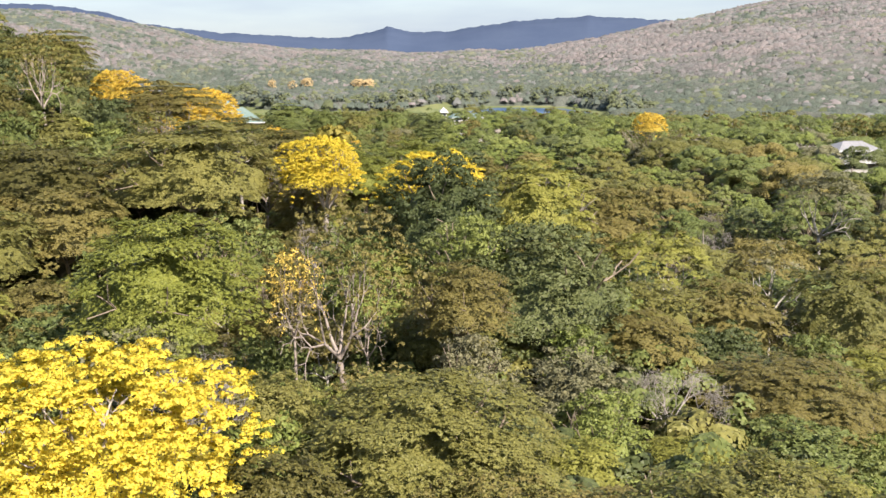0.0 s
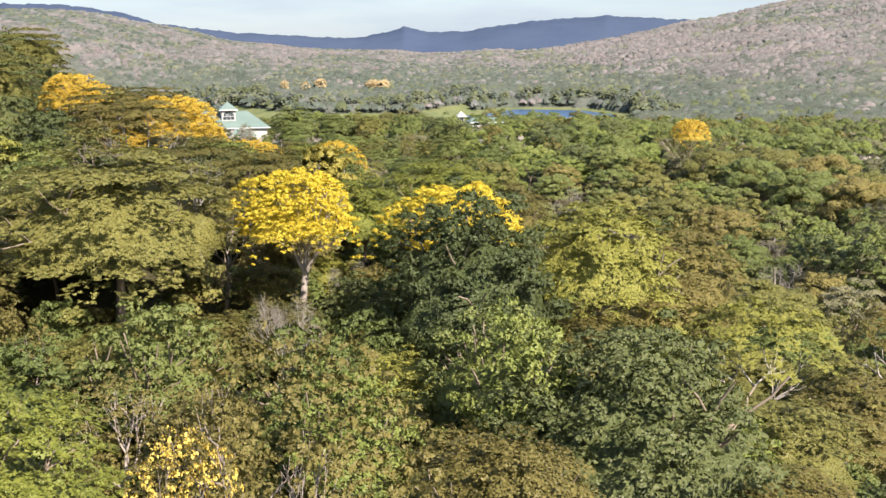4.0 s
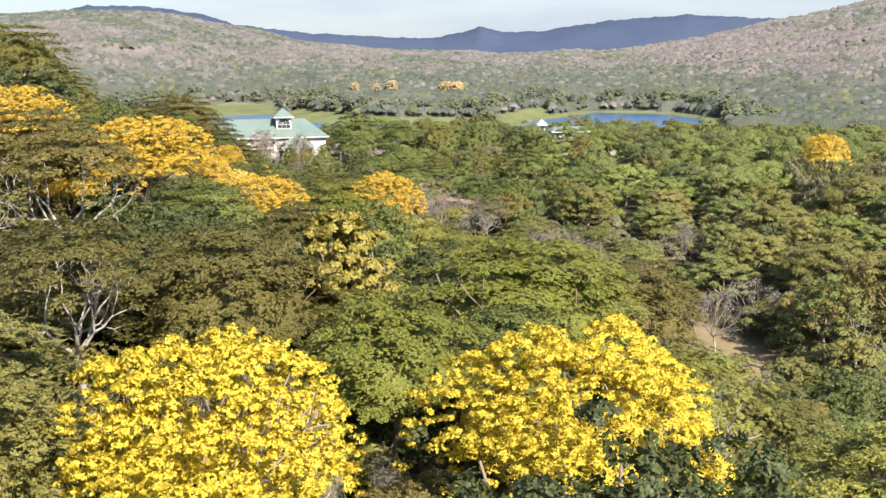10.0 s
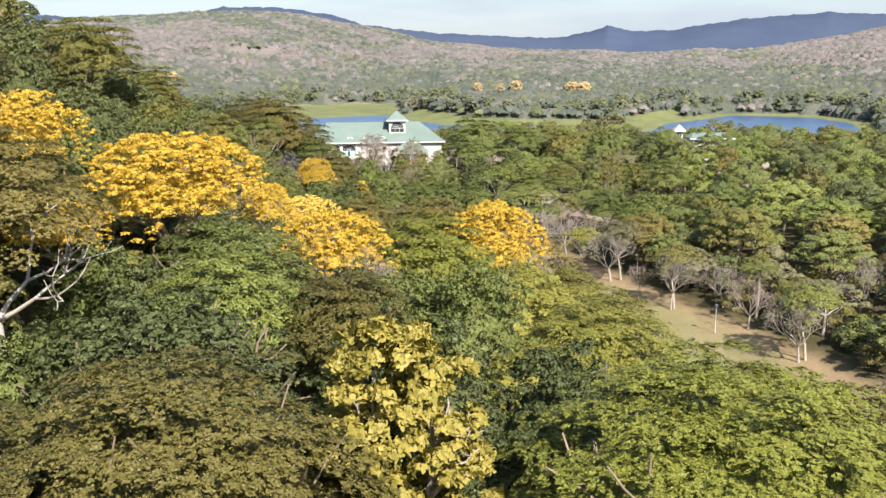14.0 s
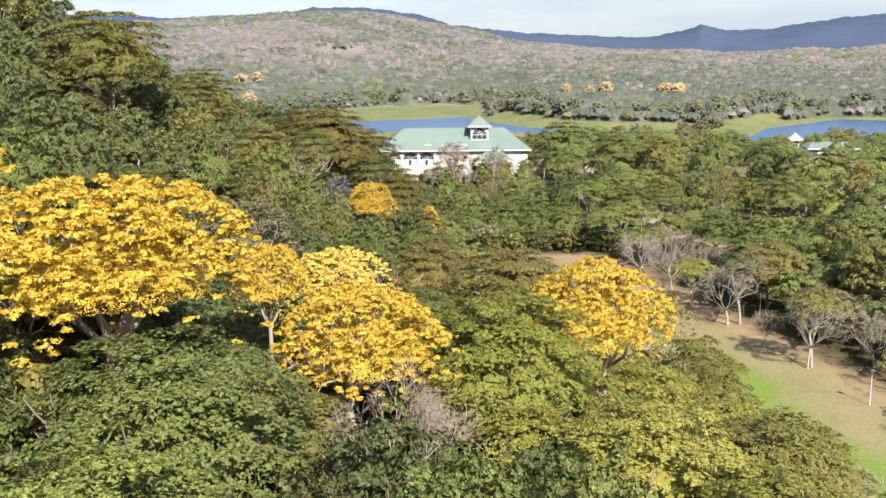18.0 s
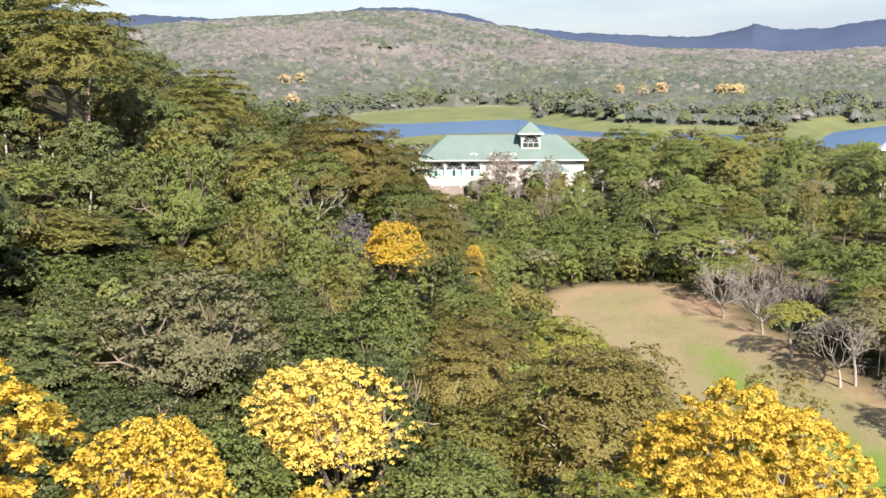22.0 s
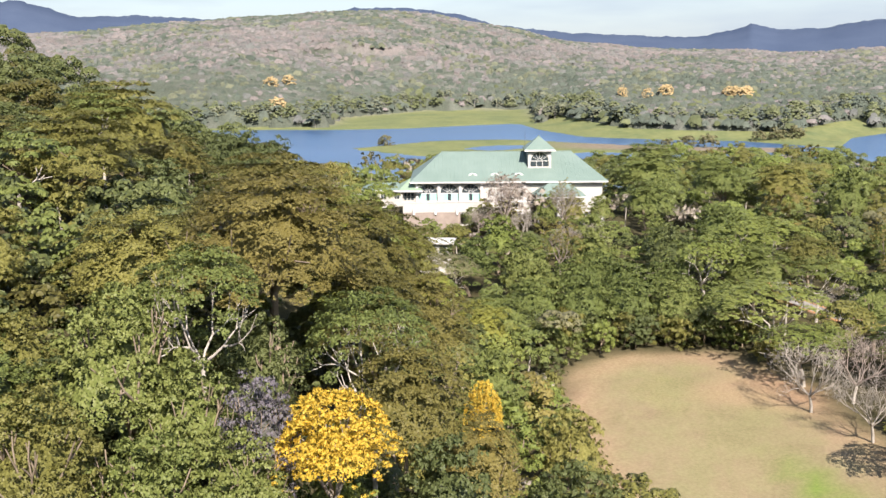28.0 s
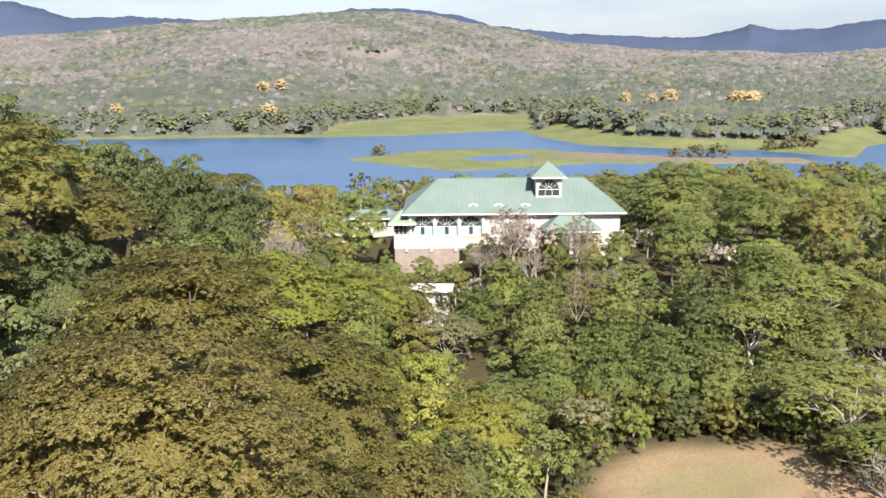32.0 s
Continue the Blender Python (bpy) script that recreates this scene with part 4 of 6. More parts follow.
# trees that stand out, by plan: kind, tint, x, y, crown radius, height of the top
STANDOUT = [
    # yellow blossom
    ("flower", "lemon", -12.3, 31.0, 6.0, 40.5), ("flower", "lemon", -11.3, 88.0, 4.3, 42.8), ("flower", "lemon", -0.6, 98.0, 5.6, 40.6),
    ("flower", "gold", -36.5, 146.5, 6.3, 45.0), ("flower", "gold", -49.5, 148.5, 4.6, 47.6), ("flower", "gold", -41.0, 140.0, 3.0, 41.5), ("flower", "gold", -33.6, 155.2, 2.1, 40.4),
    ("flower", "gold", -28.6, 155.0, 4.4, 38.6), ("flower", "gold", -19.7, 172.8, 5.0, 36.9),
    ("flower", "ochre", -36.0, 169.0, 3.4, 37.4), ("flower", "gold", -47.8, 203.5, 2.5, 36.8), ("flower", "gold", 56.3, 265.0, 5.0, 34.0), ("flower", "gold", -46.8, 220.3, 1.2, 31.9),
    ("citron", "citron", -13.4, 117.0, 3.3, 41.8), ("round", "violet", -50.6, 202.5, 1.7, 37.5), ("round", "green", -50.1, 200.2, 2.1, 36.0), ("round", "green", -37.2, 162.6, 3.4, 37.0),
    # under the start of the flight
    ("umbrella", "olive", -0.6, 38.0, 6.3, 36.9), ("umbrella", "brown", 21.5, 57.5, 7.0, 31.0), ("round", "bright", 7.9, 46.2, 2.7, 33.3), ("umbrella", "lime", 12.8, 47.0, 3.0, 30.2),
    ("round", "grey", 1.5, 48.5, 2.3, 35.8), ("round", "grey", 7.2, 51.0, 3.4, 34.2), ("sparse", "brown", -5.2, 51.6, 4.5, 42.6), ("sparse", "ochre", -8.0, 50.4, 1.7, 40.0),
    ("umbrella", "brown", 1.2, 53.5, 3.4, 38.4), ("dense", "dark", 6.8, 63.5, 6.4, 38.8), ("round", "bright", 2.3, 66.0, 3.3, 39.2), ("umbrella", "spring", -14.2, 48.0, 5.6, 42.0),
    ("sparse", "grey", -14.2, 41.0, 3.8, 38.4), ("bare", "dry", -11.0, 40.5, 2.6, 37.4), ("umbrella", "olive", -22.6, 86.0, 9.2, 44.2), ("dense", "dark", 0.3, 83.0, 6.3, 41.6),
    ("feather", "lime", 8.8, 88.5, 6.2, 40.4), ("umbrella", "brown", 18.5, 105.0, 5.6, 35.6), ("open", "lime", 20.0, 89.0, 6.0, 33.6), ("feather", "olive", 15.6, 71.0, 4.6, 33.1),
    ("open", "brown", 34.5, 98.5, 5.5, 31.0), ("umbrella", "olive", 33.5, 78.0, 6.0, 33.0), ("open", "grey", 63.8, 159.4, 8.5, 31.0), ("round", "brown", -10.5, 61.0, 3.0, 37.0), ("round", "green", -8.0, 70.5, 3.4, 37.0), ("round", "green", -15.5, 71.5, 4.2, 38.0),
    ("bare", "dry", -10.4, 77.5, 2.6, 36.8), ("round", "green", 10.5, 77.0, 3.6, 35.0),
    # the olive spur
    ("open", "deep", -21.2, 101.6, 4.2, 43.4), ("umbrella", "deep", -18.4, 111.5, 6.2, 41.4), ("umbrella", "deep", -26.5, 108.0, 5.4, 41.8), ("umbrella", "spring", -8.8, 105.0, 4.8, 39.7), ("umbrella", "green", -3.4, 110.8, 3.8, 37.5),
    ("umbrella", "brown", -12.6, 97.0, 3.4, 38.4), ("umbrella", "spring", -2.4, 121.5, 8.2, 39.4), ("umbrella", "brown", 4.6, 128.5, 5.6, 36.2), ("open", "brown", -33.0, 124.0, 6.0, 45.4), ("umbrella", "brown", -38.5, 130.0, 5.5, 46.4),
    ("round", "green", -14.0, 136.0, 3.0, 39.4), ("umbrella", "green", -29.6, 139.8, 5.7, 40.2), ("umbrella", "bright", -25.2, 129.6, 4.6, 40.5), ("umbrella", "deep", -19.6, 131.0, 3.4, 39.6),
    ("dense", "green", -17.6, 137.2, 4.2, 38.3), ("bare", "pink", -24.2, 147.6, 3.6, 37.4), ("umbrella", "spring", -22.6, 160.5, 5.8, 37.3),
    ("feather", "lime", -8.5, 147.0, 6.0, 34.6), ("feather", "lime", -14.0, 152.5, 5.2, 35.0), ("feather", "lime", 1.5, 146.0, 4.8, 31.0), ("feather", "olive", -8.5, 160.0, 5.0, 32.2), ("feather", "olive", -12.5, 171.0, 3.8, 31.0),
    ("umbrella", "green", -29.5, 166.5, 3.2, 35.4), ("umbrella", "green", -36.8, 163.0, 3.2, 35.8), ("umbrella", "olive", -54.5, 135.0, 7.5, 50.4),
    # the foot of the hill
    ("round", "grey", -46.3, 174.6, 5.2, 39.2), ("dense", "green", -41.4, 187.4, 3.3, 35.8), ("umbrella", "brown", -34.2, 181.2, 3.2, 35.4), ("feather", "brown", -26.8, 179.0, 5.0, 36.0), ("umbrella", "lime", -20.5, 188.0, 4.2, 30.6), ("umbrella", "olive", -13.5, 183.0, 4.2, 29.0),
    ("umbrella", "green", -41.0, 202.0, 3.4, 32.6), ("umbrella", "lime", -34.6, 204.2, 4.6, 29.9), ("round", "dark", -44.6, 208.0, 2.4, 33.6), ("umbrella", "olive", -29.5, 193.5, 4.0, 31.0), ("round", "green", -52.5, 198.0, 2.8, 36.6), ("round", "olive", -55.5, 195.5, 2.8, 38.6),
    ("round", "green", -57.6, 202.6, 3.2, 40.4), ("open", "green", -55.8, 206.6, 3.2, 41.6), ("open", "green", -50.9, 214.0, 3.6, 38.2), ("umbrella", "deep", -47.6, 210.8, 3.4, 36.7), ("round", "green", -61.5, 195.5, 4.0, 43.2),
    ("umbrella", "brown", -59.8, 220.0, 6.2, 43.2), ("umbrella", "deep", -61.0, 233.0, 6.0, 39.6), ("umbrella", "deep", -69.5, 236.0, 6.2, 42.6), ("umbrella", "deep", -56.0, 233.0, 4.5, 34.6), ("umbrella", "olive", -79.0, 204.5, 7.7, 54.5),
    ("umbrella", "olive", -88.5, 236.5, 6.5, 45.6), ("umbrella", "olive", -97.5, 253.5, 7.0, 47.6), ("open", "green", -96.0, 249.0, 4.0, 46.5), ("umbrella", "deep", -78.5, 248.5, 5.5, 39.8),
    ("round", "green", -54.6, 203.0, 2.6, 37.6), ("umbrella", "deep", -56.5, 226.0, 4.2, 36.6), ("round", "dark", -52.5, 221.0, 3.0, 33.6), ("round", "green", -62.0, 210.0, 3.5, 38.8), ("umbrella", "olive", -66.5, 216.0, 5.0, 41.4),
    ("umbrella", "brown", -45.3, 215.0, 2.6, 31.8), ("round", "olive", -49.0, 195.5, 2.6, 34.6), ("round", "dark", -57.6, 213.5, 3.0, 36.6), ("round", "green", -46.0, 199.6, 2.6, 33.0), ("round", "dark", -49.8, 198.4, 2.2, 33.6), ("umbrella", "deep", -67.0, 226.5, 5.0, 41.0),
    ("umbrella", "lime", -15.6, 166.0, 4.0, 32.4), ("feather", "lime", -11.0, 164.0, 4.2, 31.4), ("round", "green", -33.2, 150.6, 2.5, 36.2), ("round", "olive", -30.6, 150.0, 2.4, 35.4),
    # round the lakeside hall
    ("round", "green", -91.5, 353.5, 3.0, 19.6), ("round", "olive", -85.5, 355.5, 3.4, 21.0), ("round", "green", -78.5, 357.0, 3.4, 21.4), ("round", "olive", -72.5, 358.0, 3.2, 21.8), ("round", "green", -67.5, 361.0, 3.0, 22.0),
    ("umbrella", "green", -36.0, 320.0, 6.5, 21.6), ("open", "bright", -35.6, 333.2, 9.5, 23.6), ("umbrella", "green", -62.5, 386.0, 10.0, 30.3), ("open", "bright", -33.2, 298.0, 8.4, 20.8), ("open", "bright", -28.6, 287.5, 6.0, 18.4), ("open", "bright", -42.5, 317.0, 7.0, 23.0),
    ("umbrella", "green", -0.5, 382.0, 5.0, 24.6), ("umbrella", "olive", 9.5, 383.0, 5.5, 24.0), ("round", "green", -21.5, 370.3, 5.0, 28.3), ("umbrella", "green", -46.5, 378.0, 7.0, 28.2), ("umbrella", "olive", -34.0, 380.0, 6.5, 27.6), ("umbrella", "dark", -8.2, 371.0, 6.0, 27.2), ("umbrella", "dark", 34.5, 354.6, 9.5, 27.1), ("round", "brown", 10.0, 318.0, 3.6, 28.4), ("umbrella", "green", -57.0, 352.0, 6.0, 26.4), ("umbrella", "olive", -29.0, 326.0, 5.0, 22.4), ("open", "green", -27.0, 318.0, 5.0, 20.6), ("round", "green", -46.0, 392.0, 3.2, 25.0),
    ("tall_bare", "pink", -81.5, 343.0, 5.2, 28.9), ("sparse", "pink", -82.2, 343.8, 4.4, 28.0), ("sparse", "brown", -71.6, 346.6, 3.2, 26.6), ("tall_bare", "dry", -72.0, 346.0, 4.0, 27.4), ("bare", "dry", -64.3, 337.0, 3.6, 20.8),
    ("tall_bare", "dry", -78.0, 340.0, 3.2, 22.5), ("tall_bare", "pink", -85.0, 341.0, 3.6, 21.5), ("tall_bare", "dry", -88.0, 345.0, 3.2, 22.0), ("tall_bare", "dry", -69.0, 338.0, 3.2, 20.5),
    # the pale row along the clearing
    ("bare", "dry", -12.5, 252.5, 5.2, 21.0), ("open", "grey", -10.8, 253.5, 4.6, 21.4), ("bare", "dry", -2.6, 235.0, 4.2, 20.5), ("open", "olive", -2.0, 235.6, 4.2, 21.2),
    ("bare", "pink", -7.6, 242.0, 2.4, 16.5), ("bare", "dry", -27.8, 279.0, 5.0, 19.5), ("bare", "dry", -22.0, 272.0, 4.5, 19.0), ("bare", "pink", -23.5, 283.0, 5.0, 20.0),
    ("bare", "dry", 13.0, 212.0, 4.8, 20.5), ("open", "bright", 14.0, 212.8, 4.6, 21.2), ("bare", "dry", 22.2, 189.0, 4.5, 20.0), ("open", "lime", -18.0, 262.0, 4.5, 18.5), ("bare", "pink", 8.0, 226.0, 4.0, 19.0),
]
# the dense hedge of evergreen trees behind the clearing
for hx, hy, hr, ht in ((-64, 296, 4.2, 19.5), (-58, 300, 4.4, 19.8), (-52, 303, 4.4, 19.2), (-46, 306, 4.2, 18.6), (-61, 307, 4.6, 20.0), (-54, 311, 4.6, 19.6), (-66, 304, 4.2, 20.2), (-48, 314, 4.6, 19.6), (-40, 309, 4.0, 18.4), (-70, 312, 4.4, 20.4), (-59, 317, 4.2, 19.8)):
    STANDOUT.append(("dense", "green", hx, hy, hr, ht))

for i in range(15):
    hx, hy = -69 + i * 2.5, 293.0 + i * 0.75 + 1.2 * math.sin(i * 2.3)
    STANDOUT.append(("shrub", ("green", "olive", "dark")[i % 3], hx, hy, 2.5 + 0.5 * math.sin(i * 1.7), float(ground(hx, hy)) + 4.6 + 0.8 * math.cos(i * 2.9)))

taken = []
for kind, tint, x, y, R, top in STANDOUT:
    plant(kind, tint, x, y, R, top, lod=0 if (y < 190 and x < 15) or (y < 245 and x < -45) else 1)
    taken.append((x, y, R))

# where other trees may stand
BUILT = [(105, 247, 8.0), (0, 386, 2.5), (9, 388, 4.5), (-91.5, 331, 4.5), (-132, 378, 5.0), (-127, 389, 6.5), (-90, 326, 4.0)]
ROAD = [(-2.0, 299.0), (-14.0, 311.0), (-24.0, 322.0), (-31.0, 331.0), (-33.0, 343.0), (-36.0, 352.0)]


def road_gap(x, y):
    best = 1e9
    for (ax, ay), (bx, by) in zip(ROAD, ROAD[1:]):
        dx, dy = bx - ax, by - ay
        t = min(1, max(0, ((x - ax) * dx + (y - ay) * dy) / (dx * dx + dy * dy)))
        best = min(best, math.hypot(x - ax - t * dx, y - ay - t * dy))
    return best


def west_edge(y):
    return min(-14 - 0.48 * y, -12 - (y - 88) * 1.0)


def east_edge(y):
    return 14 + 0.48 * y


CELL = 8.0
cells = {}


def note(x, y, R):
    cells.setdefault((int(x // CELL), int(y // CELL)), []).append((x, y, R))


def free(x, y, R, tight):
    i, j = int(x // CELL), int(y // CELL)
    for a in range(i - 2, i + 3):
        for b in range(j - 2, j + 3):
            for px, py, pr in cells.get((a, b), ()):
                if (x - px) ** 2 + (y - py) ** 2 < (tight * (R + pr)) ** 2:
                    return False
    return True


for x, y, R in taken:
    note(x, y, R)


def species(x, y, z):
    """What grows where: olive spreading trees on the spur, darker leafy ones on the hill, mixed green in the valley."""
    u = rng.uniform()
    hill = x < np.interp(y, FOOT_Y, FOOT_X) - 30 and y > 120
    if hill:
        # mostly dark tints: the deep green growth, darkened further for the hillside's shade
        table = ((0.06, "round", "green"), (0.48, "round", "dark"), (0.66, "umbrella", "deep"), (0.69, "umbrella", "olive"), (0.72, "dense", "green"), (0.90, "dense", "dark"), (0.95, "round", "olive"), (0.98, "open", "green"), (1.0, "sparse", "olive"))
    elif y < 112:
        table = ((0.26, "umbrella", "olive"), (0.40, "umbrella", "deep"), (0.54, "umbrella", "brown"), (0.64, "round", "green"), (0.72, "feather", "lime"), (0.79, "round", "bright"), (0.86, "dense", "dark"), (0.93, "open", "brown"), (0.97, "sparse", "brown"), (1.0, "bare", "dry"))
    elif x < np.interp(y, FOOT_Y, FOOT_X) - 2:
        table = ((0.20, "umbrella", "olive"), (0.34, "umbrella", "spring"), (0.46, "round", "green"), (0.56, "umbrella", "brown"), (0.70, "feather", "lime"), (0.80, "round", "bright"), (0.87, "round", "dark"), (0.93, "open", "lime"), (0.97, "sparse", "olive"), (1.0, "bare", "dry"))
    elif y > 262:
        table = ((0.22, "umbrella", "green"), (0.36, "round", "green"), (0.48, "round", "bright"), (0.58, "umbrella", "bright"), (0.68, "dense", "green"), (0.76, "dense", "dark"), (0.84, "umbrella", "olive"), (0.90, "round", "olive"), (0.95, "sparse", "brown"), (0.97, "open", "grey"), (1.0, "bare", "dry"))
    else:
        table = ((0.15, "umbrella", "green"), (0.36, "umbrella", "olive"), (0.46, "round", "green"), (0.53, "round", "olive"), (0.61, "round", "bright"), (0.71, "dense", "dark"), (0.86, "umbrella", "brown"), (0.90, "open", "grey"), (0.94, "round", "grey"), (0.97, "sparse", "brown"), (1.0, "bare", "dry"))
    for limit, kind, tint in table:
        if u <= limit:
            return kind, tint


def path_gap(x, y):
    """Distance in plan from the line of flight."""
    best = 1e9
    for (ax, ay), (bx, by) in (((0, 0), (-4, 80)), ((-4, 80), (-15, 128)), ((-15, 128), (-40, 194))):
        dx, dy = bx - ax, by - ay
        t = min(1, max(0, ((x - ax) * dx + (y - ay) * dy) / (dx * dx + dy * dy)))
        best = min(best, math.hypot(x - ax - t * dx, y - ay - t * dy))
    return best


TALL = np.array([(x, y, R, top) for _, _, x, y, R, top in STANDOUT])


def roof_of_leaves(x, y):
    """How high the crowns of the known trees near by reach, less the further off they are; None where none is near."""
    w = np.exp(-((TALL[:, 0] - x) ** 2 + (TALL[:, 1] - y) ** 2) / 81.0)
    return float((w * TALL[:, 3]).sum() / w.sum()) if w.sum() > 0.12 else None


far_plants = []
for pass_no, (tries, scale) in enumerate(((9000, 1.0), (14000, 0.62), (9000, 0.40))):
    for _ in range(tries):
        y = float(rng.uniform(18, 520))
        x = float(rng.uniform(west_edge(y), east_edge(y)))
        kind, tint = species(x, y, 0)
        R = KINDS[kind][0] * scale * float(rng.uniform(0.75, 1.12))
        valley = x > np.interp(y, FOOT_Y, FOOT_X) + 4 and y < 330
        if valley and kind in ("umbrella", "dense", "round"):
            R *= float(rng.uniform(1.05, 1.5))
        if not free(x, y, R, 0.76 if scale == 1.0 else 0.62 if scale > 0.5 else 0.50):
            continue
        if scale < 0.5 and (path_gap(x, y) > 58 or y < 60 or kind in ("bare", "sparse", "open")):
            continue
        if inside(CLEARING, x, y) > -R * 0.8 or road_gap(x, y) < R * 0.6 + 1.6 or inside(LAKE, x, y) > -14:
            continue
        if any(math.hypot(x - bx, y - by) < br + R * 0.5 for bx, by, br in BUILT):
            continue
        z = float(ground(x, y))
        if z < 1.5:
            continue
        # the hall stands free, with only low growth in front of its windows
        fx_, fy_ = (x + 106.2) * 0.939 + (y - 357.6) * 0.343, (y - 357.6) * 0.939 - (x + 106.2) * 0.343
        if -4 - R < fx_ < 42 + R and -4 - R * 0.8 < fy_ < 20 + R:
            continue
        front = -8 < fx_ < 44 and -30 < fy_ < 0
        gap = path_gap(x, y)
        if scale < 1.0 and gap > 50 and rng.uniform() < 0.5:
            continue
        note(x, y, R)
        top = z + KINDS[kind][1] * (1.0 if scale == 1.0 else scale) * float(rng.uniform(0.84, 1.10))
        if -5 < x < 60 and 300 < y < 470 and scale == 1.0:
            top += 3.6
        if -72 < x < -14 and 330 < y < 480:
            top = min(top, 25.0)
        roof = roof_of_leaves(x, y)
        if roof is not None and y < 260:
            top = max(z + 3.0, min(top, roof - (1.0 if scale == 1.0 else 2.2)))
        if front:
            top = min(top, (16.0 if fx_ < 9 else 22.6) - fy_ * 0.06)
            R = min(R, (top - z) * 0.5)
            if fx_ > 9 and rng.uniform() < 0.42:
                kind, tint = (("sparse", "pink"), ("sparse", "brown"), ("tall_bare", "pink"), ("sparse", "grey"))[int(rng.integers(4))]
        if gap < 15 and scale == 1.0:
            plant(kind, tint, x, y, R, top, lod=0)
        elif gap < 50 and (scale == 1.0 or gap < 34 and scale > 0.5 or gap < 22):
            plant(kind, tint, x, y, R, top, lod=1)
        elif scale == 1.0 and -115 < x < 5 and 240 < y < 350:
            plant(kind, tint, x, y, R, top, lod=1)
        elif gap < 105 and scale == 1.0:
            plant(kind, tint, x, y, R, top, lod=2)
        else:
            far_plants.append((kind, tint, x, y, z, R, top, 2 if gap < 65 and scale > 0.5 else 3))


def grove(name, rows, label, category="trees"):
    """Trees too far off to tell apart singly: one mesh a tint, with trunks."""
    by_tint = {}
    wood = []
    for kind, tint, x, y, z, R, top, lod in rows:
        r = np.random.default_rng(int(abs(x * 37 + y * 101)) % 999983)
        h = top - z
        k2 = kind if kind not in ("bare", "tall_bare") else "sparse"
        v, f, nv, hem = crown_of(r, R, h, k2, lod)
        by_tint.setdefault((tint, f.shape[1]), []).append((v + np.array([[x, y, z]]), f, nv, hem))
        if r.uniform() < 0.3 and kind != "shrub":
            wood.append((x, y, z - 0.5, x + r.normal(0, 0.4), y, z + h * 0.7, 0.18, 0.08))
    for (tint, _), items in by_tint.items():
        base, vs, fs = 0, [], []
        for v, f, _, _ in items:
            vs.append(v)
            fs.append(f + base)
            base += len(v)
        tagged(new(name, mesh_from(name, np.concatenate(vs), np.concatenate(fs), CLUMPS.get(tint, LEAF[tint]), rim=np.concatenate([i[3] for i in items]), normals=np.concatenate([i[2] for i in items]))), label.format(TINT_WORDS[tint]), category, kind="stuff")
    if not wood:
        return
    tv, tf = tubes(wood, 4)
    tagged(new("far_trunks", mesh_from("far_trunks", tv, tf, BARK["pale"])), "pale trunks among the distant trees", "tree trunks", kind="stuff")


grove("valley_woods", far_plants, "{} tree crowns of the valley woods by the lake")
print("near and middle trees", len(bpy.data.objects), "far", len(far_plants))

# bushes on the forest floor
bushes = []
for _ in range(5000):
    y = float(rng.uniform(20, 330))
    x = float(rng.uniform(west_edge(y), east_edge(y)))
    if path_gap(x, y) > 85 or inside(CLEARING, x, y) > -1.5 or road_gap(x, y) < 3 or len(bushes) > 1400:
        continue
    z = float(ground(x, y))
    bushes.append(("shrub", ("dark", "green", "green", "olive", "deep")[int(rng.integers(5))], x, y, z, float(rng.uniform(1.4, 2.6)), z + float(rng.uniform(2.0, 4.2)), 4))
grove("undergrowth", bushes, "{} bushes and saplings on the forest floor", "undergrowth")

# the wooded hills beyond the lake: a closed canopy of crowns, with single trees standing out of it
hr_ = np.random.default_rng(11)
h_az = np.arange(-62, 37, 0.25)
h_r = steps((590, 800, 6.0), (800, 1200, 9.0), (1200, 2080, 15.0))
HA, HR = np.meshgrid(np.radians(h_az), h_r)
HX, HY = HUB[0] + np.sin(HA) * HR, HUB[1] + np.cos(HA) * HR
HZ = ground(HX, HY)


def cell_crowns(x, y, size, seed):
    """Nearest crown on a jittered grid: height of its dome, a fixed random number of its own."""
    best, tone, tall = np.full(x.shape, -1.0), np.zeros(x.shape), np.zeros(x.shape)
    ci, cj = np.floor(x / size), np.floor(y / size)
    for di in (-1, 0, 1):
        for dj in (-1, 0, 1):
            i, j = ci + di, cj + dj
            h1 = np.abs(np.sin(i * 127.1 + j * 311.7 + seed) * 43758.5453) % 1.0
            h2 = np.abs(np.sin(i * 269.5 + j * 183.3 + seed) * 43758.5453) % 1.0
            h3 = np.abs(np.sin(i * 419.2 + j * 371.9 + seed) * 43758.5453) % 1.0
            d = np.hypot(x - (i + 0.15 + 0.7 * h1) * size, y - (j + 0.15 + 0.7 * h2) * size) / (size * (0.62 + 0.30 * h3))
            dome_h = np.sqrt(np.clip(1 - d * d, 0, 1)) * (0.7 + 0.5 * h3)
            take = dome_h > best
            best, tone, tall = np.where(take, dome_h, best), np.where(take, h2, tone), np.where(take, h3, tall)
    return best, tone


c1, t1 = cell_crowns(HX, HY, 13.0, 3.0)
c2, t2 = cell_crowns(HX, HY, 7.5, 9.0)
big = c1 * 6.0
small = c2 * 4.5
canopy = np.maximum(big, small)
tone = np.where(big > small, t1, t2)
canopy = canopy + 0.8 * wobble(HX, HY, 1.6, 7.0)
keep = (inside(LAKE, HX, HY) < np.where(HX > 10, -12, np.where(HX > -200, -31, -10))) & (inside(MEADOW, HX, HY) < -5) & (inside(ISLAND, HX, HY) < -5) & (HZ > 0.2)
keep[0, :] = False
n_r, n_a = HX.shape
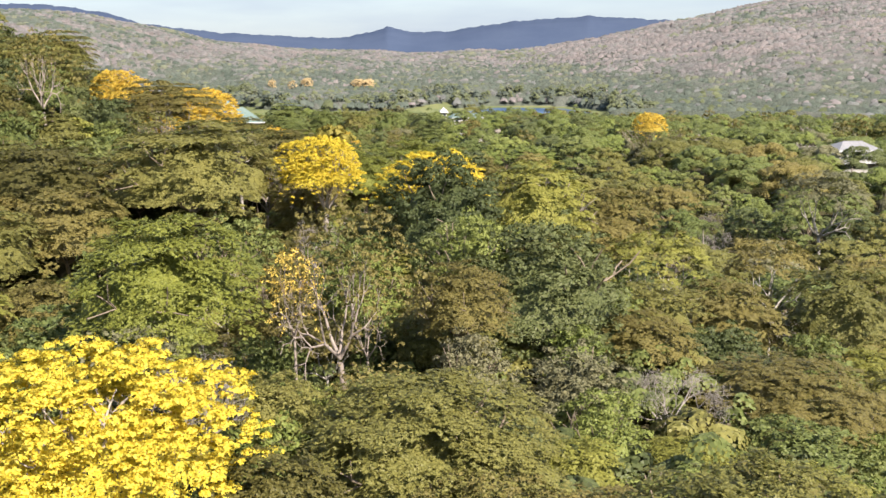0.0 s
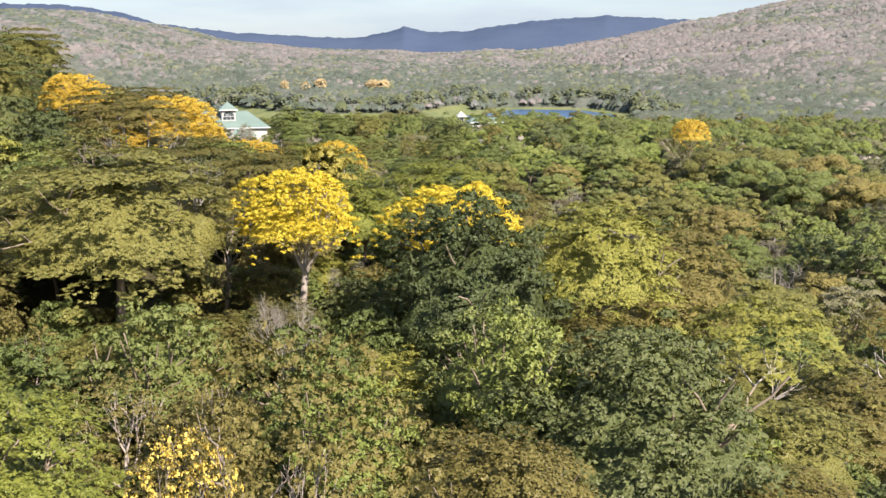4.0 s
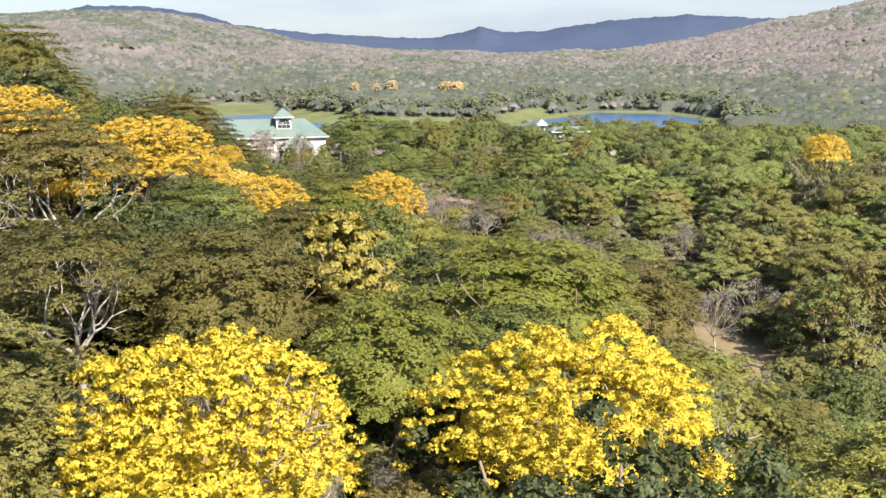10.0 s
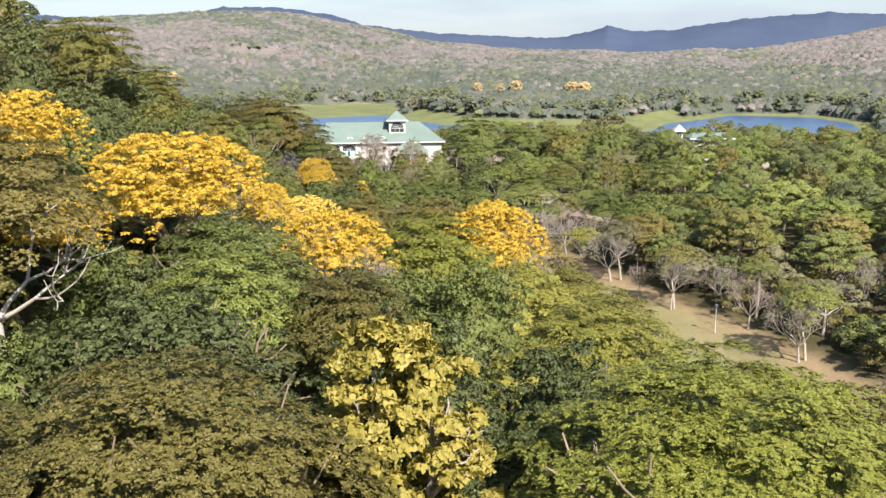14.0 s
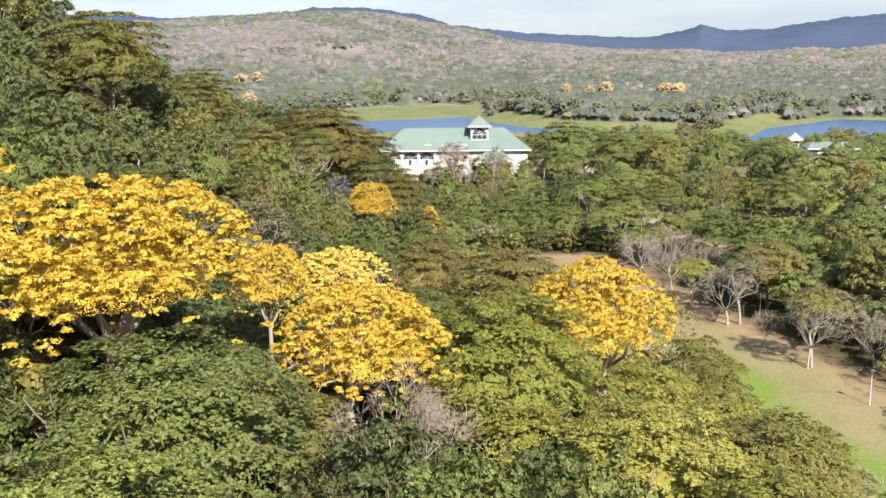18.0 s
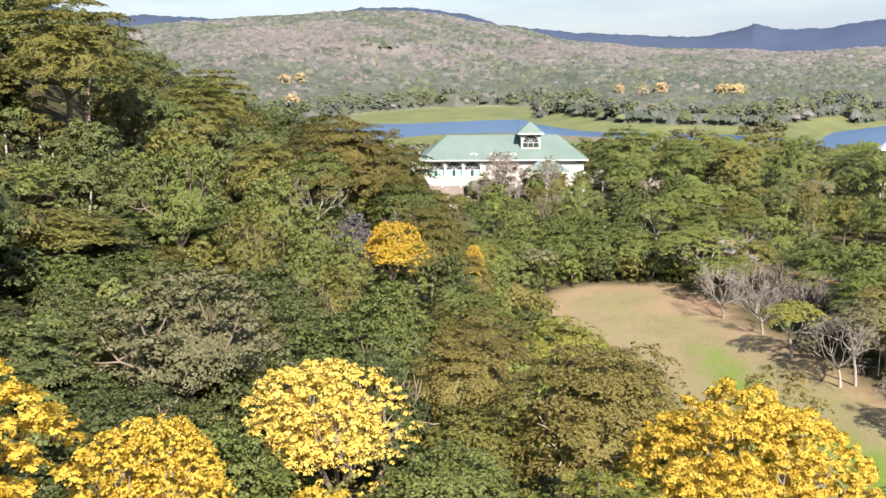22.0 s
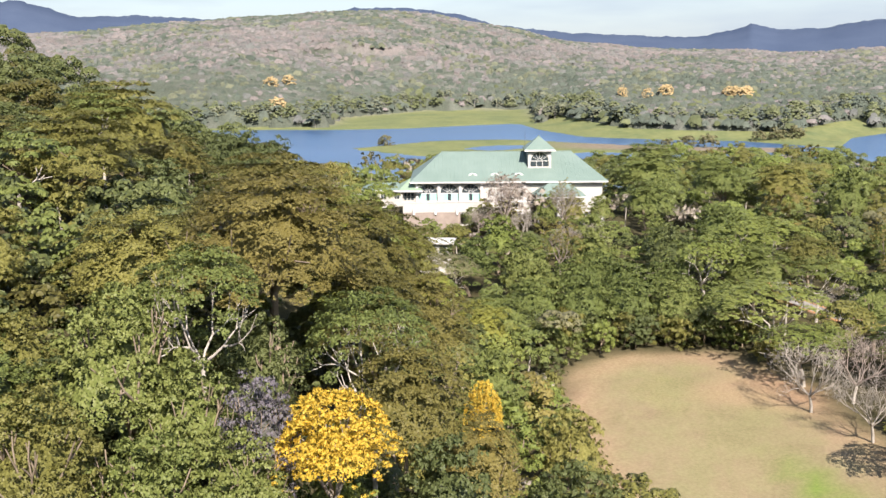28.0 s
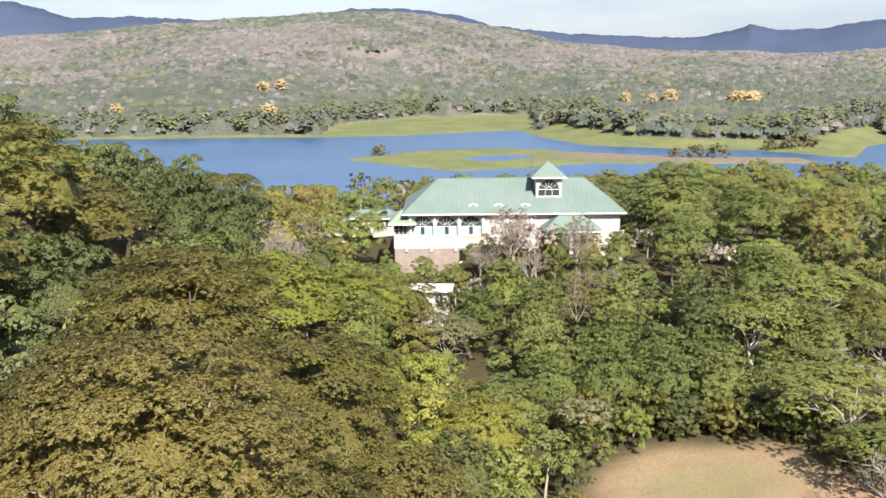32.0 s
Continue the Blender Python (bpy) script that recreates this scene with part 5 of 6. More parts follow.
iq = (np.arange(n_r - 1)[:, None] * n_a + np.arange(n_a - 1)[None, :]).ravel()
quads = np.stack([iq, iq + 1, iq + n_a + 1, iq + n_a], 1)
alive = keep.ravel()
quads = quads[alive[quads].sum(1) >= 1]
lift_ = np.where(alive, HZ.ravel() + 3.4 + 0.50 * canopy.ravel(), HZ.ravel() - 0.3)
woods = mesh_from("hill_woods", np.stack([HX.ravel(), HY.ravel(), lift_], 1), quads, MAT["canopy"], True)
low = smooth(14, 55, HZ)
broad = 0.5 + 0.5 * wobble(HX, HY, 85, 5.0)
dryness = np.clip(0.06 + 0.50 * low - 0.40 * smooth(58, 100, HZ) + 0.40 * broad - 0.20 + (tone - 0.5) * 0.70, 0, 1)
for key, values in (("dryness", dryness), ("tone", (tone * 7.31) % 1.0)):
    at = woods.attributes.new(key, "FLOAT", "POINT")
    at.data.foreach_set("value", values.ravel().astype(np.float32))
tagged(new("hill_woods", woods), "dry-season forest canopy on the hills beyond the lake", "forest", kind="stuff")



def crowns_far(rows, name, tint, label):
    """Closed crowns too far off to tell their leaves apart: uneven lumpy domes, many in one mesh."""
    x, y, z, R, h = np.asarray(rows).T
    n, m = len(x), 5
    ang = np.arange(m)[None, :] * 2 * np.pi / m + hr_.uniform(0, 6.3, (n, 1)) + hr_.normal(0, 0.16, (n, m))
    rings = []
    for share, height, rough in ((0.50, 0.88, 0.24), (1.0, 0.28, 0.24)):
        rr = R[:, None] * share * (1 + hr_.normal(0, rough, (n, m)))
        rings.append(np.stack([x[:, None] + np.cos(ang) * rr, y[:, None] + np.sin(ang) * rr, z[:, None] + h[:, None] * (height + hr_.normal(0, 0.085, (n, m)))], 2))
    top = np.stack([x + hr_.normal(0, 0.1, n) * R, y + hr_.normal(0, 0.1, n) * R, z + h], 1)[:, None]
    v = np.concatenate([top, rings[0], rings[1]], 1)
    i = np.arange(m)
    j = (i + 1) % m
    f = np.concatenate([np.stack([i * 0, 1 + i, 1 + j], 1), np.stack([1 + i, 1 + m + i, 1 + m + j], 1), np.stack([1 + i, 1 + m + j, 1 + j], 1)])
    faces = (np.arange(n) * (2 * m + 1))[:, None, None] + f[None]
    own = unit(v - np.stack([x, y, z], 1)[:, None])
    # normals bent upward: flatter shading, which stands in for haze on the hills
    me = mesh_from(name, v.reshape(-1, 3), faces.reshape(-1, 3), LEAF[tint], True, normals=unit(own * 0.55 + np.array([0, 0, 0.6])).reshape(-1, 3))
    hem = np.zeros((n, 2 * m + 1, 3), np.float32)
    hem[:, 1:1 + m, 0], hem[:, 1 + m:, 0] = 0.45, 1.0
    me.attributes.new("rim", "FLOAT_VECTOR", "POINT").data.foreach_set("vector", hem.ravel())
    tagged(new(name, me), label.format(TINT_WORDS[tint]), "forest", kind="stuff")


hill_rows = []
by_tone = {}
n_hill = 130000
ha = hr_.uniform(-58, 33, n_hill)
hd = np.sqrt(hr_.uniform(0, 1, n_hill) * (1900 ** 2 - 600 ** 2) + 600 ** 2)
hx, hy = HUB[0] + np.sin(np.radians(ha)) * hd, HUB[1] + np.cos(np.radians(ha)) * hd
hz = ground(hx, hy)
hl, hm, hi_ = inside(LAKE, hx, hy), inside(MEADOW, hx, hy), inside(ISLAND, hx, hy)
hu = hr_.uniform(0, 1, n_hill)
hu_patch = np.clip(0.5 + 0.75 * (hu - 0.5) + 0.45 * wobble(hx, hy, 26, 11.0), 0, 1)
dry_belt = smooth(0.30, 0.68, 0.5 + 0.42 * wobble(hx, hy, 75, 5.0) + 0.16 * wobble(hx, hy, 24, 8.0))
seats = {}
for x, y, z, l, m, i, u, v, d, belt in zip(hx, hy, hz, hl, hm, hi_, hu, hu_patch, hd, dry_belt):
    if l > (-10 if x > 10 else -26 if x > -200 else -8) or z < 0.3 or m > -4 or i > -5:
        continue
    R = (2.7 if d < 900 else 3.2 if d < 1300 else 4.8) * (0.65 + 0.8 * ((u * 97) % 1.0))
    cell = (int(x // 9), int(y // 9))
    if any((x - px) ** 2 + (y - py) ** 2 < (0.56 * (R + pr)) ** 2 for a in (-1, 0, 1) for b in (-1, 0, 1) for px, py, pr in seats.get((cell[0] + a, cell[1] + b), ())):
        continue
    seats.setdefault(cell, []).append((x, y, R))
    high = float(smooth(12, 40, z)) * (0.22 + 0.78 * belt)
    # high, far crowns take the bluer tints: haze put into the choice
    back = float(smooth(60, 100, z))
    bare_ = 0.06 + 0.82 * high - 0.42 * back + 0.40 * float(smooth(-40, 190, x)) * float(smooth(16, 34, z))
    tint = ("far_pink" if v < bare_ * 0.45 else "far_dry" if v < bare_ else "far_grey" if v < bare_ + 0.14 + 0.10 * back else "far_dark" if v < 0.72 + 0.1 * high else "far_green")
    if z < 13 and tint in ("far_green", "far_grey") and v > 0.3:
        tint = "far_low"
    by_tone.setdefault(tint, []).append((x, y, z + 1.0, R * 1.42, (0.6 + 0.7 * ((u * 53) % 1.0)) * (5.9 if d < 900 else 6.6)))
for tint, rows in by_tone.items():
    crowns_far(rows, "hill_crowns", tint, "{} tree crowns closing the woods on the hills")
# the forest goes on at both sides of the flight
margin = {}
for _ in range(2600):
    y = float(hr_.uniform(-60, 330))
    side, off = hr_.integers(2), float(hr_.uniform(2, 75))
    x = east_edge(y) + off if side else west_edge(y) - off
    if y < 18:
        x = float(hr_.uniform(-70, 70))
    z, R = float(ground(x, y)), float(hr_.uniform(2.8, 5.4))
    if z < 2 or inside(LAKE, x, y) > -12 or math.hypot(x - 105, y - 247) < 14 or path_gap(x, y) < 10 or road_gap(x, y) < 6:
        continue
    margin.setdefault(("green", "olive", "dark", "brown")[int(hr_.integers(4))], []).append((x, y, z, R, 6.0 + R))
for tint, rows in margin.items():
    crowns_far(rows, "forest_margin", tint, "{} tree crowns of the forest around")
print("hill crowns", sum(len(r) for r in by_tone.values()))
for a, d, n in ((-9.5, 790, 2), (-7.6, 800, 3), (-3.9, 830, 6), (-28.3, 860, 2), (-28.1, 745, 2), (-36.7, 780, 1)):
    for _ in range(n):
        q, e = radians(a + hr_.normal(0, 0.5)), d + hr_.normal(0, 10)
        x, y = HUB[0] + math.sin(q) * e, HUB[1] + math.cos(q) * e
        z = float(ground(x, y))
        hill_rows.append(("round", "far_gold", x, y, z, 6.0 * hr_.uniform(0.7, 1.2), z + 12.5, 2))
# the wooded edge along the far shore, and bushes on the reeds
for _ in range(6500):
    q, e = radians(hr_.uniform(-56, 20)), hr_.uniform(600, 960)
    x, y = HUB[0] + math.sin(q) * e, HUB[1] + math.cos(q) * e
    l, m = float(inside(LAKE, x, y)), float(inside(MEADOW, x, y))
    edge = -12 if x > 10 else -30 if x > -200 else -9
    if not (edge - 26 < l < edge or (-22 < m < -3 and l < -4)) or m > -3:
        continue
    z = float(ground(x, y))
    u = hr_.uniform()
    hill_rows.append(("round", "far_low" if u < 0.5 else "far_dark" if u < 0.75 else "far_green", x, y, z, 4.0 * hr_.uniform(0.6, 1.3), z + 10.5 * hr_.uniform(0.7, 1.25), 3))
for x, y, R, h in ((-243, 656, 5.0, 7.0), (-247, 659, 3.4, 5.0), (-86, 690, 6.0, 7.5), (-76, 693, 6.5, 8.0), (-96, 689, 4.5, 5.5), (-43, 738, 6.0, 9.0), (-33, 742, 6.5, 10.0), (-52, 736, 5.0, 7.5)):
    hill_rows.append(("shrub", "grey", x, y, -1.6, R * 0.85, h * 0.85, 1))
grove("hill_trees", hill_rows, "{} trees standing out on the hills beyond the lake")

# ---- the lakeside hall: local x along the front, y to the back, heights above the world's zero ----


def arch_wall(bm, x0, x1, z0, z1, arches, sill, spring, y=0.0, depth=0.35):
    """A wall with round-headed openings, with thickness and reveals. arches: centre and half width."""
    xs = [(x0, x1)]
    edges = [x0]
    for c, w in arches:
        edges += [c - w, c + w]
    edges.append(x1)
    for a, b in zip(edges[0::2], edges[1::2]):
        if b - a > 0.02:
            box(bm, a, b, y, y + depth, z0, z1)
    for c, w in arches:
        box(bm, c - w, c + w, y, y + depth, z0, sill)
        n = 12
        for i in range(n):
            q0, q1 = math.pi - math.pi * i / n, math.pi - math.pi * (i + 1) / n
            ax, az, bx, bz = c + w * math.cos(q0), spring + w * math.sin(q0), c + w * math.cos(q1), spring + w * math.sin(q1)
            poly(bm, [(ax, y, az), (bx, y, bz), (bx, y, z1), (ax, y, z1), (ax, y + depth, az), (bx, y + depth, bz), (bx, y + depth, z1), (ax, y + depth, z1)],
                 [(0, 1, 2, 3), (7, 6, 5, 4), (0, 4, 5, 1), (3, 2, 6, 7)])
    return bm


def arch_window(parent, c, w, sill, spring, y, curtains=True):
    """A round-headed window: pane, outer moulding, fan of glazing bars, transom, curtains."""
    n = 14
    bm = bmesh.new()
    pts = [(c - w, y, sill), (c + w, y, sill)] + [(c + w * math.cos(math.pi * i / n), y, spring + w * math.sin(math.pi * i / n)) for i in range(n + 1)]
    poly(bm, pts, [tuple(range(len(pts)))])
    win = part("window", bm, MAT["glass"], parent, "arched window with a fan of white glazing bars")
    bm = bmesh.new()
    for i in range(n):
        a, b = math.pi * i / n, math.pi * (i + 1) / n
        o = w - 0.02
        k2 = w - 0.10
        poly(bm, [(c + o * math.cos(a), y - 0.06, spring + o * math.sin(a)), (c + o * math.cos(b), y - 0.06, spring + o * math.sin(b)), (c + k2 * math.cos(b), y - 0.06, spring + k2 * math.sin(b)), (c + k2 * math.cos(a), y - 0.06, spring + k2 * math.sin(a))], [(0, 1, 2, 3)])
    part("window_frame", bm, MAT["trim"], win)
    for i in range(1, 6):
        a = math.pi * i / 6
        bm = bmesh.new()
        d, s = Vector((math.cos(a), 0, math.sin(a))), Vector((-math.sin(a), 0, math.cos(a))) * 0.03
        o = Vector((c, y - 0.07, spring))
        poly(bm, [o + d * 0.5 - s, o + d * (w - 0.1) - s, o + d * (w - 0.1) + s, o + d * 0.5 + s], [(0, 1, 2, 3)])
        part("glazing_bar", bm, MAT["trim"], win)
    bm = bmesh.new()
    for i in range(8):
        a, b = math.pi * i / 8, math.pi * (i + 1) / 8
        poly(bm, [(c + 0.55 * math.cos(a), y - 0.07, spring + 0.55 * math.sin(a)), (c + 0.55 * math.cos(b), y - 0.07, spring + 0.55 * math.sin(b)), (c + 0.46 * math.cos(b), y - 0.07, spring + 0.46 * math.sin(b)), (c + 0.46 * math.cos(a), y - 0.07, spring + 0.46 * math.sin(a))], [(0, 1, 2, 3)])
    part("fan_ring", bm, MAT["trim"], win)
    part("transom", box(bmesh.new(), c - w, c + w, y - 0.12, y - 0.05, spring - 0.09, spring + 0.05), MAT["trim"], win)
    if curtains:
        for x0, x1 in ((c - w + 0.05, c - 0.35), (c + 0.35, c + w - 0.05)):
            part("curtain", box(bmesh.new(), x0, x1, y - 0.05, y - 0.03, sill, spring - 0.09), MAT["curtain"], win, "teal curtain")
    else:
        for x0 in (c - w / 3, c + w / 3):
            part("glazing_bar", box(bmesh.new(), x0 - 0.05, x0 + 0.05, y - 0.09, y - 0.05, sill, spring), MAT["trim"], win)
    return win


def hip_roof(parent, x0, x1, y0, y1, z0, z1, inset, mat, name="roof", thick=0.18, seams=0.0):
    """A hipped roof with eaves of some thickness, and standing seams on its front slope."""
    ym = (y0 + y1) / 2
    bm = bmesh.new()
    pts = [(x0, y0, z0), (x1, y0, z0), (x1, y1, z0), (x0, y1, z0), (x0 + inset, ym, z1), (x1 - inset, ym, z1)]
    low = [(x, y, z0 - thick) for x, y, _ in pts[:4]]
    poly(bm, pts + low, [(0, 1, 5, 4), (1, 2, 5), (2, 3, 4, 5), (3, 0, 4), (0, 6, 7, 1), (1, 7, 8, 2), (2, 8, 9, 3), (3, 9, 6, 0), (9, 8, 7, 6)])
    roof = part(name, bm, mat, parent)
    part("fascia", box(bmesh.new(), x0 - 0.04, x1 + 0.04, y0 - 0.06, y0 - 0.005, z0 - thick - 0.16, z0 - 0.02), MAT["trim"], roof)
    if seams:
        x = x0 + seams
        while x < x1 - 0.3:
            t = 1.0 if x0 + inset < x < x1 - inset else max(0.05, min(1, (x - x0) / inset, (x1 - x) / inset))
            bm = bmesh.new()
            ya, za = y0 + (ym - y0) * t, z0 + (z1 - z0) * t
            poly(bm, [(x - 0.03, y0, z0 + 0.005), (x + 0.03, y0, z0 + 0.005), (x + 0.03, ya, za + 0.005), (x - 0.03, ya, za + 0.005), (x, y0, z0 + 0.035), (x, ya, za + 0.035)], [(0, 4, 5, 3), (4, 1, 2, 5), (0, 1, 4), (3, 5, 2)])
            part("roof_seam", bm, mat, roof)
            x += seams
    part("ridge_cap", box(bmesh.new(), x0 + inset - 0.1, x1 - inset + 0.1, ym - 0.16, ym + 0.16, z1 - 0.05, z1 + 0.07), mat, roof)
    return roof


hall = tagged(new("hall"), "white lakeside hall with a green metal hipped roof and tower", "building")
hall.matrix_basis = pose(-106.2, 357.6, 0, 0, 0, 20.05)
arches = [(2.75 + 4.5 * i, 2.0) for i in range(3)]
part("front_wall", arch_wall(bmesh.new(), 0.0, 39.4, 13.0, 23.1, arches, 19.2, 20.75), MAT["wall"], hall)
for c, w in arches:
    arch_window(hall, c, w, 19.2, 20.75, 0.3)
for nm, b in (("side_wall", (0.0, 0.35, 0.355, 17.6, 13, 23.1)), ("side_wall", (39.05, 39.4, 0.355, 17.6, 13, 23.1)), ("back_wall", (0, 39.4, 17.65, 18.0, 13, 23.1))):
    part(nm, box(bmesh.new(), *b), MAT["wall"], hall)
hip_roof(hall, -1.0, 40.4, -1.1, 19.1, 23.35, 28.6, 6.6, MAT["roof"], seams=0.85)
part("cornice", box(bmesh.new(), -0.3, 39.7, -0.35, -0.005, 22.85, 23.1), MAT["trim"], hall)
# terrace parapet on a stone base
part("stone_base", box(bmesh.new(), -2.3, 9.5, -3.2, -0.4, 8.5, 17.2), MAT["stone"], hall, "pinkish stone retaining base")
part("parapet", box(bmesh.new(), -2.3, 24.0, -3.2, -2.95, 17.2, 19.3, 0.03), MAT["wall"], hall)
part("terrace_floor", box(bmesh.new(), -2.3, 24.0, -2.94, -0.01, 16.9, 17.19), MAT["trim"], hall)
part("parapet_cap", box(bmesh.new(), -2.45, 24.1, -3.3, -2.85, 19.3, 19.42, 0.02), MAT["trim"], hall)
for i in range(6):
    part("bracket", box(bmesh.new(), -0.4 + 4.5 * i, 0.1 + 4.5 * i, -3.5, -3.21, 16.7, 17.9, 0.05), MAT["trim"], hall)
    part("column", box(bmesh.new(), 0.25 + 4.5 * i, 0.75 + 4.5 * i, -0.35, -0.012, 17.2, 22.84, 0.04), MAT["trim"], hall)
# low wing with the old faded roof
part("wing_wall", box(bmesh.new(), -2.6, -0.06, 0.2, 9.0, 13.0, 21.4), MAT["wall"], hall)
hip_roof(hall, -3.5, 1.6, -1.4, 10.0, 21.6, 23.4, 2.4, MAT["roof_old"], "wing_roof")
for i in range(3):
    x = -2.3 + 0.75 * i
    pane = part("wing_window", box(bmesh.new(), x, x + 0.55, 0.12, 0.19, 19.4, 20.9), MAT["glass"], hall)
    part("window_frame", box(bmesh.new(), x - 0.05, x + 0.6, 0.08, 0.115, 20.1, 20.18), MAT["trim"], pane)
# three dormers with round vents
for c in (12.2, 16.9, 21.9):
    bm = bmesh.new()
    n = 10
    ring = [(c - 1.0, 0.9, 24.2)] + [(c + 1.0 * math.cos(math.pi - math.pi * i / n), 0.9, 24.3 + 0.48 * math.sin(math.pi * i / n)) for i in range(n + 1)] + [(c + 1.0, 0.9, 24.2)]
    back = [(x, 3.2, z) for x, _, z in ring]
    m = len(ring)
    poly(bm, ring + back, [tuple(range(m))] + [(i, i + 1, m + i + 1, m + i) for i in range(m - 1)])
    dormer = part("dormer", bm, MAT["trim"], hall, "small white arched dormer")
    bm = bmesh.new()
    bmesh.ops.create_circle(bm, cap_ends=True, radius=0.3, segments=14, matrix=Matrix.Translation((c, 0.87, 24.45)) @ Matrix.Rotation(radians(90), 4, "X"))
    part("vent", bm, MAT["roof"], dormer)
# the tower over the roof
tower = part("tower", arch_wall(bmesh.new(), 24.0, 28.9, 25.2, 29.3, [(26.45, 1.95)], 25.9, 27.1, 3.2, 0.25), MAT["wall"], hall, "white lantern tower with arched window")
arch_window(hall, 26.45, 1.95, 25.9, 27.1, 3.42, False)
for b in ((24.0, 24.25, 3.46, 8.0, 24.8, 29.3), (28.65, 28.9, 3.46, 8.0, 24.8, 29.3), (24.0, 28.9, 8.01, 8.25, 24.8, 29.3)):
    part("tower_wall", box(bmesh.new(), *b), MAT["wall"], hall)
hip_roof(hall, 23.2, 29.7, 2.4, 9.0, 29.55, 32.2, 3.2, MAT["roof"], "tower_roof", 0.2, 0.9)
bm = bmesh.new()
bmesh.ops.create_cone(bm, cap_ends=True, radius1=0.05, radius2=0.03, depth=7.0, segments=8, matrix=Matrix.Translation((23.6, 7.0, 29.8)))
part("antenna", bm, MAT["dark_metal"], hall)
# entrance porch
hip_roof(hall, 24.6, 35.4, -5.4, 1.5, 20.7, 23.0, 3.2, MAT["roof"], "porch_roof", 0.2, 1.0)
for x in (25.4, 29.8, 34.6, 38.8):
    col = part("porch_column", box(bmesh.new(), x - 0.32, x + 0.32, -5.0, -4.4, 13.0, 20.48, 0.06), MAT["trim"], hall)
    part("capital", box(bmesh.new(), x - 0.45, x + 0.45, -5.1, -4.3, 20.1, 20.45, 0.03), MAT["trim"], col)
part("porch_beam", box(bmesh.new(), 24.9, 39.3, -5.05, -4.35, 20.49, 20.68), MAT["trim"], hall)

# ---- small buildings ----


def cottage(name, label, x, y, z, turn, w, d, h, rise, inset, roof, windows=3, base=3.0):
    house = tagged(new(name), label, "building")
    house.matrix_basis = pose(x, y, z, 0, 0, turn)
    part("wall", box(bmesh.new(), -w / 2, w / 2, -d / 2, d / 2, -base, h), MAT["wall"], house)
    hip_roof(house, -w / 2 - 0.7, w / 2 + 0.7, -d / 2 - 0.7, d / 2 + 0.7, h + 0.2, h + rise, inset, roof, seams=1.2)
    for i in range(windows):
        c = -w / 2 + w * (i + 0.5) / windows
        pane = part("window", box(bmesh.new(), c - 0.6, c + 0.6, -d / 2 - 0.03, -d / 2 - 0.005, h - 2.0, h - 0.6), MAT["glass"], house)
        part("window_frame", box(bmesh.new(), c - 0.7, c + 0.7, -d / 2 - 0.06, -d / 2 - 0.031, h - 2.1, h - 2.0), MAT["trim"], pane)
        part("glazing_bar", box(bmesh.new(), c - 0.04, c + 0.04, -d / 2 - 0.05, -d / 2 - 0.031, h - 2.0, h - 0.6), MAT["trim"], pane)
    return house


white_house = cottage("house", "two-storey white house with a grey roof among trees", 105.0, 248.0, 20.5, 6, 10.5, 8.0, 4.6, 2.2, 3.4, MAT["roof_grey"], 5, 8.0)
part("balcony", box(bmesh.new(), -5.4, 5.4, -5.6, -4.05, 1.6, 1.8), MAT["trim"], white_house)
part("balcony_rail", box(bmesh.new(), -5.4, 5.4, -5.6, -5.5, 1.8, 2.7), MAT["trim"], white_house)
gazebo = cottage("gazebo", "small white pavilion with a pointed pale roof by the lake", 0.2, 391.8, 23.2, 14, 2.0, 2.0, 2.5, 1.9, 1.65, MAT["trim"], 1, 14.0)
cottage("house", "low building with a long teal roof by the lake", 9.4, 395.0, 21.2, 14, 12.5, 6.0, 2.2, 1.6, 2.0, MAT["roof"], 4, 12.0)
cottage("house", "small house with a green roof behind the trees", -132.5, 378.0, 15.0, 24, 6.5, 5.0, 2.0, 1.8, 2.4, MAT["roof"], 2, 5.0)
cottage("house", "low house with a green roof behind the trees", -127.0, 389.0, 14.6, 18, 10.0, 5.5, 2.0, 1.6, 2.4, MAT["roof"], 3, 5.0)
cottage("shed", "open shed with a flat white roof on the slope", -91.5, 331.0, 14.2, 15, 5.5, 3.2, 2.2, 0.5, 1.4, MAT["trim"], 2, 4.0)

# the service road among the trees
rv_, rf_ = [], []
for i, (x, y) in enumerate(ROAD):
    a, b = ROAD[max(0, i - 1)], ROAD[min(len(ROAD) - 1, i + 1)]
    d = Vector((b[0] - a[0], b[1] - a[1], 0)).normalized()
    for s_ in (-1.7, -0.6, 0.6, 1.7):
        px, py = x + d.y * s_, y - d.x * s_
        rv_.append((px, py, float(ground(px, py)) + 0.12))
    if i:
        o = 4 * i
        rf_ += [(o - 4 + k_, o - 3 + k_, o + 1 + k_, o + k_) for k_ in range(3)]
tagged(new("road", mesh_from("road", rv_, rf_, MAT["asphalt"])), "narrow grey asphalt service road", "road", kind="structure")
kv, kf = [], []
for side in (-1.75, 1.75):
    for i, (x, y) in enumerate(ROAD):
        a, b = ROAD[max(0, i - 1)], ROAD[min(len(ROAD) - 1, i + 1)]
        d = Vector((b[0] - a[0], b[1] - a[1], 0)).normalized()
        o = len(kv)
        for s_, up in ((-0.09, -0.2), (-0.09, 0.3), (0.09, 0.3), (0.09, -0.2)):
            px, py = x + d.y * (side + s_), y - d.x * (side + s_)
            kv.append((px, py, float(ground(px, py)) + up))
        if i:
            kf += [(o - 4 + q, o - 3 + q, o + 1 + q, o + q) for q in range(3)]
tagged(new("kerb", mesh_from("kerb", kv, kf, MAT["clay"])), "orange painted kerb along the road", "kerb", kind="structure")

